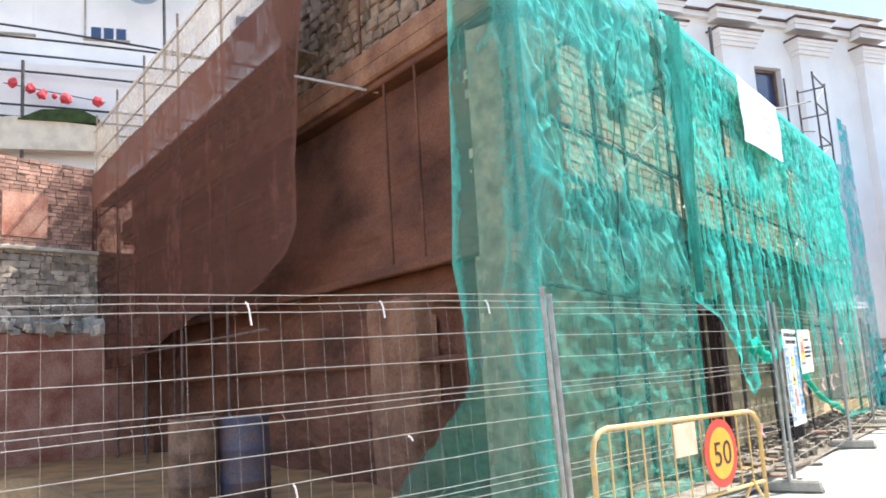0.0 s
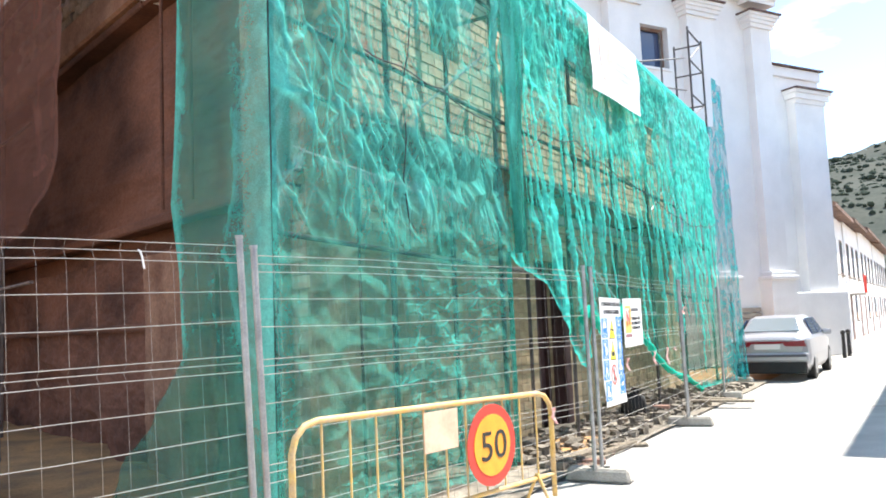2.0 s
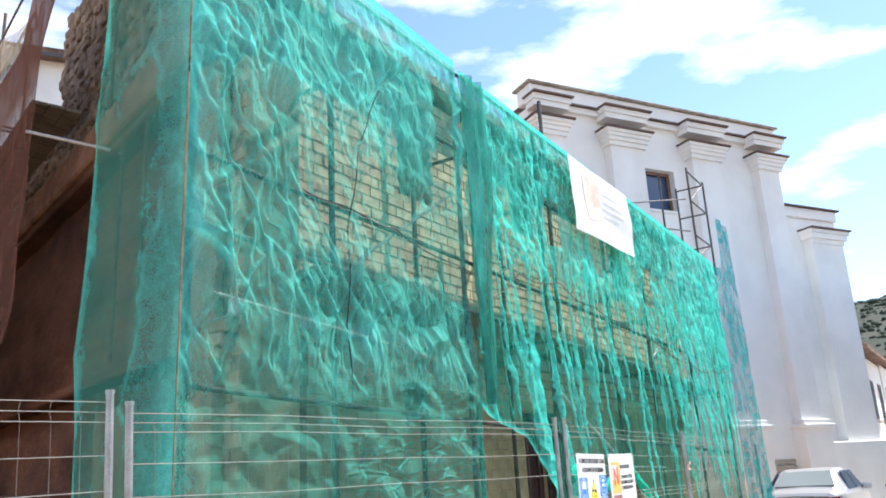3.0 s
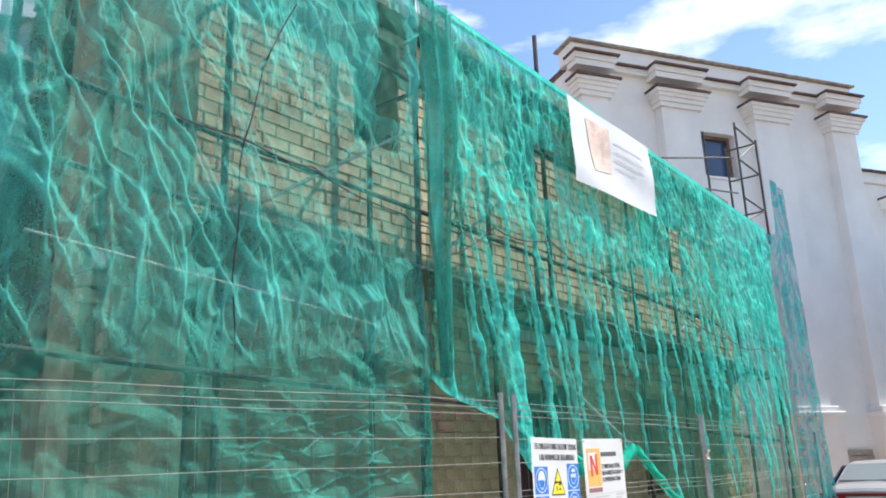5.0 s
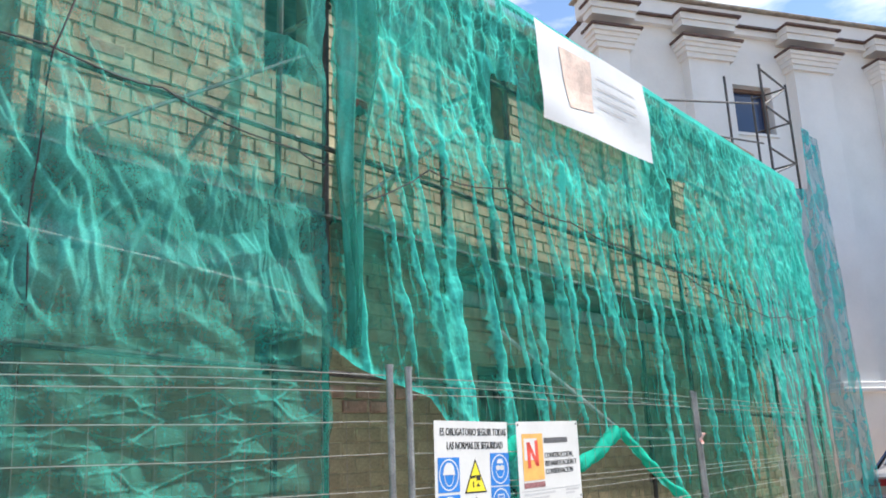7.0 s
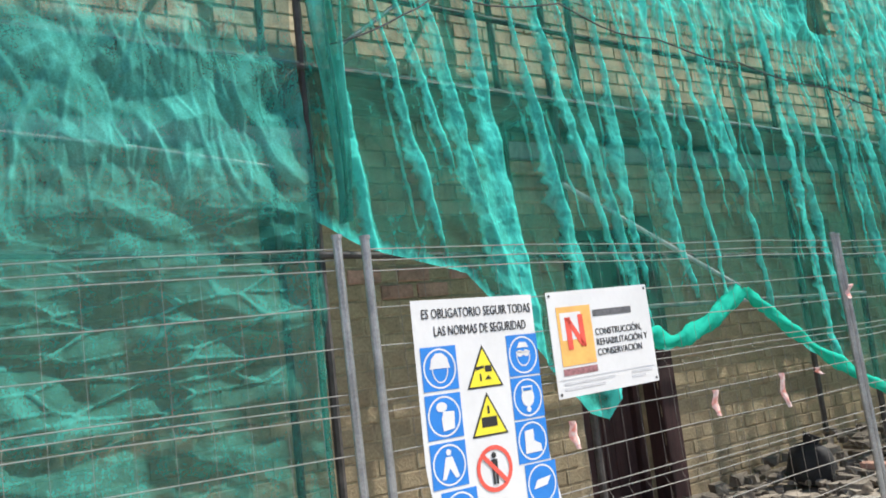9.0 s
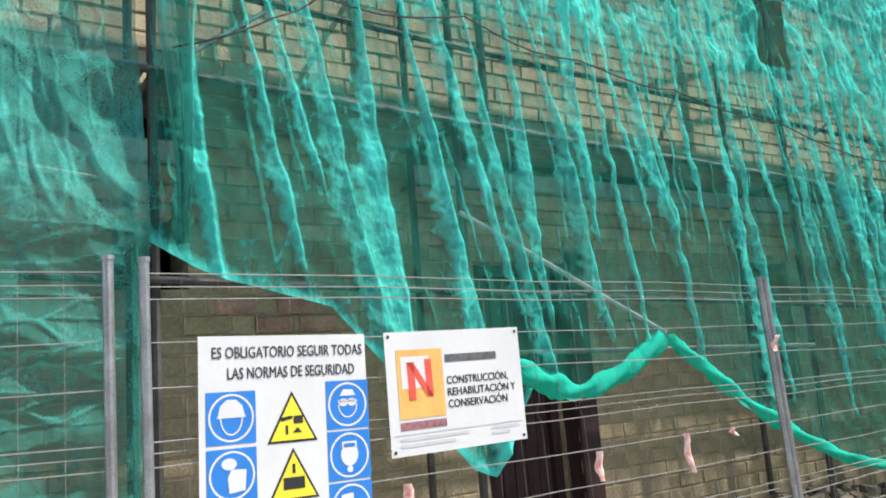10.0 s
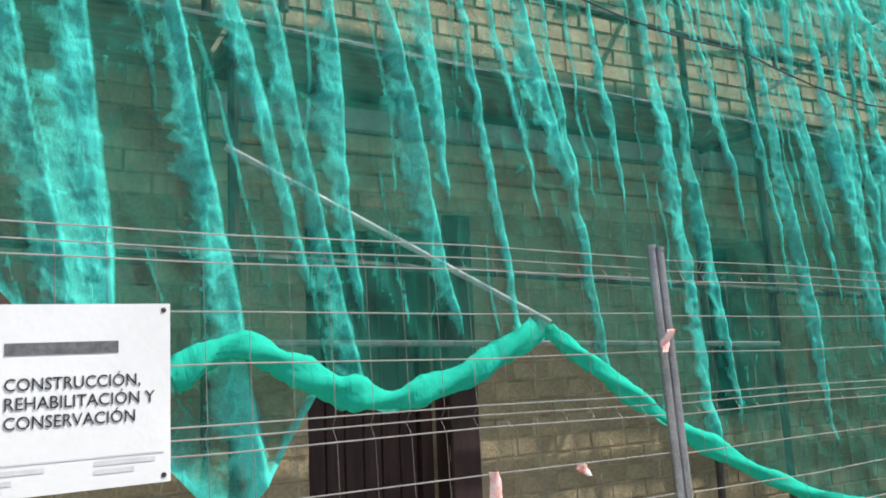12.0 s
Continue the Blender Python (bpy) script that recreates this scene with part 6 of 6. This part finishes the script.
# sections along the length: y, half width low, half width at waist, half width at roof, bottom, waist, top
SEC = ((0.0, 0.70, 0.72, 0.60, 0.34, 0.86, 0.90), (0.06, 0.80, 0.82, 0.66, 0.26, 0.90, 0.95), (0.25, 0.84, 0.86, 0.68, 0.22, 0.93, 0.985), (0.62, 0.85, 0.87, 0.66, 0.20, 0.94, 1.02), (1.25, 0.86, 0.875, 0.56, 0.20, 0.94, 1.37),
       (1.6, 0.86, 0.875, 0.57, 0.20, 0.93, 1.425), (2.3, 0.86, 0.875, 0.58, 0.20, 0.92, 1.42), (2.75, 0.86, 0.87, 0.56, 0.20, 0.91, 1.34), (3.35, 0.85, 0.86, 0.66, 0.20, 0.88, 0.96), (3.9, 0.84, 0.84, 0.66, 0.22, 0.82, 0.87), (4.35, 0.76, 0.78, 0.6, 0.26, 0.68, 0.74), (4.5, 0.6, 0.62, 0.5, 0.34, 0.6, 0.64))
bm = bmesh.new()
rings = []
for y, a, b, c, z0, z1, z2 in SEC:
    half = [(a * 0.9, z0), (a, z0 + 0.12), (b, (z0 + z1) / 2), (b * 0.985, z1 - 0.03), (c + (b - c) * 0.80, z1 + (z2 - z1) * 0.12), (c + 0.02, z2 - 0.05), (c * 0.86, z2 - 0.005), (0, z2 + 0.012)]
    pts = half + [(-x, z) for x, z in half[-2::-1]]
    rings.append([bm.verts.new(car_pt(x, y, z)) for x, z in pts])
for p, q in zip(rings, rings[1:]):
    for k in range(len(p) - 1):
        bm.faces.new((p[k], p[k + 1], q[k + 1], q[k]))
    bm.faces.new((p[-1], p[0], q[0], q[-1]))
bm.faces.new(rings[0][::-1])
bm.faces.new(rings[-1])
bmesh.ops.recalc_face_normals(bm, faces=bm.faces)
part("body", bm, M_PAINT, car, smooth=False)


def quad(pts, push):
    bm = bmesh.new()
    n = (Vector(pts[1]) - Vector(pts[0])).cross(Vector(pts[2]) - Vector(pts[0])).normalized()
    f = [bm.verts.new(Vector(p) + n * push) for p in pts]
    g = [bm.verts.new(Vector(p) - n * 0.01) for p in pts]
    bm.faces.new(f)
    k = len(f)
    for i in range(k):
        bm.faces.new((f[i], g[i], g[(i + 1) % k], f[(i + 1) % k]))
    return bm


part("rear_window", quad([car_pt(-0.60, 0.70, 1.075), car_pt(0.60, 0.70, 1.075), car_pt(0.47, 1.2, 1.36), car_pt(-0.47, 1.2, 1.36)], 0.012), M_CARGLASS, car, "sloping rear screen")
for sx in (1, -1):
    for ya, yb, yc, yd in ((0.95, 1.88, 1.95, 1.32), (1.98, 2.95, 2.62, 2.05)):
        pts = [car_pt(sx * 0.815, ya, 0.985), car_pt(sx * 0.815, yb, 0.98), car_pt(sx * 0.63, yc, 1.35), car_pt(sx * 0.63, yd, 1.34)]
        part("side_window", quad(pts if sx > 0 else pts[::-1], 0.02), M_GLASS, car)
    lp = [car_pt(sx * 0.80, -0.012, 0.75), car_pt(sx * 0.38, -0.02, 0.76), car_pt(sx * 0.30, -0.02, 0.86), car_pt(sx * 0.76, -0.01, 0.88)]
    part("tail_lamp", quad(lp if sx < 0 else lp[::-1], 0.03), M_LAMP, car)
    m = part("door_mirror", B((CARX + sx * 0.88 - 0.06, CARY + 2.78, 0.93), (CARX + sx * 0.96 + 0.06, CARY + 2.9, 1.06), 0.03), M_PAINT, car)
    for yy in (0.85, 3.55):
        w = thing("wheel", car_pt(sx * 0.77, yy, 0.31), "", "")
        w.parent = car
        w.matrix_parent_inverse = car.matrix_basis.inverted()
        for key in list(w.keys()):
            del w[key]
        tb = bmesh.new()
        tube(tb, car_pt(sx * 0.68, yy, 0.31), car_pt(sx * 0.865, yy, 0.31), 0.31, 28)
        under(link("tyre", tb, M_RUBBER), w)
        under(link("rim", T(car_pt(sx * 0.80, yy, 0.31), car_pt(sx * 0.875, yy, 0.31), 0.2, 20), M_GALV), w)
part("boot_strip", B((CARX - 0.42, CARY - 0.035, 0.82), (CARX + 0.42, CARY + 0.02, 0.87)), M_LAMP, car, "red reflector strip")
part("bumper", B((CARX - 0.83, CARY - 0.09, 0.42), (CARX + 0.83, CARY + 0.12, 0.62), 0.04), M_PAINT, car)
part("bumper_trim", B((CARX - 0.80, CARY - 0.105, 0.53), (CARX + 0.80, CARY - 0.08, 0.585), 0.005), M_BUMP, car)
part("valance", B((CARX - 0.78, CARY - 0.07, 0.17), (CARX + 0.78, CARY + 0.3, 0.42), 0.02), M_RUBBER, car)
part("number_plate", B((CARX - 0.27, CARY - 0.045, 0.70), (CARX + 0.27, CARY - 0.025, 0.81)), M_SHEET, car, "white number plate")
part("exhaust", T(car_pt(0.45, -0.05, 0.25), car_pt(0.45, 0.2, 0.25), 0.03, 10), M_GALV, car)

# ---- debris along the wall foot ----
rng = random.Random(77)
bm = bmesh.new()
for k in range(900):
    y = rng.uniform(9.6, 19.5)
    x = rng.uniform(-4.3, -3.05)
    s = rng.choice((0.03, 0.045, 0.06, 0.09)) * rng.uniform(0.7, 1.5)
    pebble(bm, (x, y, 0.03 + s * 0.35 + 0.22 * math.exp(-((y - 15.5) / 1.3) ** 2) * max(0, -3.1 - x)), (s, s * rng.uniform(0.8, 1.8), s * rng.uniform(0.4, 0.9)), rng, 0.5)
deb = link("rubble_heap", bm, M_DIRT)
tagged(deb, "grey and pale building rubble along the wall", "rubble", kind="stuff")
for k, (x, y, rz, L) in enumerate(((-3.35, 9.9, 60, 1.3), (-3.2, 10.5, 75, 1.1), (-3.45, 11.2, 25, 1.5), (-3.3, 15.6, 8, 2.0), (-3.6, 16.4, -6, 1.8), (-3.0, 11.0, 85, 0.9))):
    pl = link("plank", B((-L / 2, -0.09, 0), (L / 2, 0.09, 0.035), 0.004), M_PLANK)
    pl.matrix_basis = pose(x, y, 0.0 + 0.036 * (k % 2) + 0.06 * (y > 12), 0, 0, rz)
    tagged(pl, "weathered scaffold plank lying on the ground", "plank", "loose planks")
for k, (x, y, rz) in enumerate(((-2.95, 10.2, 20), (-3.05, 10.75, 50), (-2.85, 9.85, -15), (-3.5, 14.6, 10))):
    b = link("loose_brick", B((-0.13, -0.06, 0), (0.13, 0.06, 0.055), 0.006), M_REDBRICK)
    b.matrix_basis = pose(x, y, 0.09 if y > 14 else 0.0, 0, 0, rz)
    tagged(b, "loose red brick beside the fence foot", "brick", "loose bricks")
bag = thing("rubble_sack", (-3.75, 14.05, 0.05), "dark slumped rubble sack against the wall", "sack")
bm = bmesh.new()
bmesh.ops.create_uvsphere(bm, u_segments=20, v_segments=14, radius=1.0, matrix=Matrix.Translation((-3.75, 14.05, 0.2)) @ Matrix.Diagonal((0.2, 0.17, 0.2, 1)))
for v in bm.verts:
    v.co += Vector((noise.noise(v.co * 6), noise.noise(v.co * 6 + Vector((9, 0, 0))), 0.5 * noise.noise(v.co * 7))) * 0.05
    v.co.z = max(v.co.z, 0.04)
part("sack_body", bm, M_RUBBER, bag, smooth=True)
part("sack_neck", tube(bmesh.new(), (-3.75, 14.05, 0.36), (-3.72, 14.08, 0.45), 0.05, 10, 0.08), M_RUBBER, bag)

# slack ropes through the netting
for pts in ([(9.75, 3.35), (10.3, 3.6), (10.6, 3.8), (11.61, 3.86), (12.6, 3.72), (13.6, 3.64), (14.9, 3.52), (16.5, 3.3), (18.0, 3.28), (19.2, 3.4)], [(7.1, 3.85), (7.6, 3.83), (8.3, 3.80), (9.3, 3.64), (9.62, 3.6)], [(7.62, 2.2), (7.6, 3.0), (7.64, 3.8), (7.85, 4.6), (8.1, 5.1)]):
    rp = thing("rope", (NX + 0.1, pts[0][0], pts[0][1]), "thin dark rope lacing the netting to the scaffold", "rope", "lacing ropes")
    fine_pts = []
    for (a, b), (c, d) in zip(pts, pts[1:]):
        for k in range(5):
            q = k / 5
            fine_pts.append((NX + 0.075 + 0.02 * math.sin(a * 5 + k), a + (c - a) * q, b + (d - b) * q - 0.05 * math.sin(math.pi * q) * abs(c - a)))
    fine_pts.append((NX + 0.075, *pts[-1]))
    part("rope_run", bent(fine_pts, 0.006, 5), M_CABLE, rp)

cord = thing("cord", (NX + 0.13, 8.5, 2.7), "taut white cord strung behind the netting", "cord")
part("cord_run", bent([(NX - 0.06, 6.3, 2.92), (NX - 0.06, 7.65, 2.82), (NX - 0.06, 8.63, 2.74), (NX - 0.06, 9.62, 2.63)], 0.009, 6), M_SHEET, cord)
for y, z in ((8.33, 4.44), (7.8, 5.05), (10.6, 1.97), (10.9, 1.97), (10.35, 2.09), (11.2, 2.09), (10.75, 2.09)):
    ob = part("brick", B((WX - 0.01, y - 0.13, z - 0.05), (WX + 0.012, y + 0.13, z + 0.05), 0.006), M_REDBRICK, wall_front, "red replacement brick")

# ---- facade bricks ----
BL, BHH, BT = 0.285, 0.108, 0.012


def brick_mesh(w):
    bm = bmesh.new()
    box(bm, (-BT, -w / 2, -BHH / 2), (0.0, w / 2, BHH / 2), 0.006)
    me = bpy.data.meshes.new("brick")
    bm.to_mesh(me)
    bm.free()
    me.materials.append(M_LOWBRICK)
    return me


brick_data, rest_v, rest_f, made = {}, [], [], 0
rng = random.Random(12)
row, z = 0, 0.0
while z < WALL_TOP - 0.1:
    y = 7.05 + (0.149 if row % 2 else 0.0)
    while y < 19.3:
        w = BL
        yc, zc = y + w / 2, z + BHH / 2 + 0.006
        hit = False
        for h in OPEN:
            if h[1] - 0.03 < zc < h[3] + 0.03 and yc + w / 2 > h[0] and yc - w / 2 < h[2]:
                if yc < h[0]:
                    w = h[0] - y
                elif yc > h[2]:
                    w = y + BL - h[2]
                    yc = h[2] + w / 2
                else:
                    hit = True
                if not hit and yc < h[0]:
                    yc = y + w / 2
        if not hit and w > 0.05:
            x = WX + rng.uniform(-0.006, 0.008) * (1.0 if z > 2.5 else 0.5) - (0.0 if z > 2.5 else 0.005)
            if made < 300 and 9.9 < y < 15.0 and z < 2.3:
                key = round(w, 2)
                if key not in brick_data:
                    brick_data[key] = brick_mesh(key)
                ob = new("brick", brick_data[key])
                ob.matrix_basis = pose(x, yc, zc, rng.uniform(-0.8, 0.8), 0, rng.uniform(-0.8, 0.8))
                under(ob, wall_front)
                made += 1
            else:
                b = len(rest_v)
                y0, y1, z0, z1 = yc - w / 2, yc + w / 2, zc - BHH / 2, zc + BHH / 2
                rest_v += [(x - BT, y0, z0), (x - BT, y1, z0), (x - BT, y1, z1), (x - BT, y0, z1), (x, y0 + 0.006, z0 + 0.006), (x, y1 - 0.006, z0 + 0.006), (x, y1 - 0.006, z1 - 0.006), (x, y0 + 0.006, z1 - 0.006)]
                rest_f += [(b + 4, b + 5, b + 6, b + 7), (b, b + 1, b + 5, b + 4), (b + 1, b + 2, b + 6, b + 5), (b + 2, b + 3, b + 7, b + 6), (b + 3, b, b + 4, b + 7)]
        y += BL + 0.012
    z += BHH + 0.012
    row += 1
me = bpy.data.meshes.new("brick_courses")
me.from_pydata(rest_v, [], rest_f)
me.materials.append(M_BRICK)
me.materials.append(M_LOWBRICK)
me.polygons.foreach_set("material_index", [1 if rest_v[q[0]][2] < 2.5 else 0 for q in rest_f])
ob = under(new("brick_courses", me), wall_front)
tagged(ob, kind="stuff")
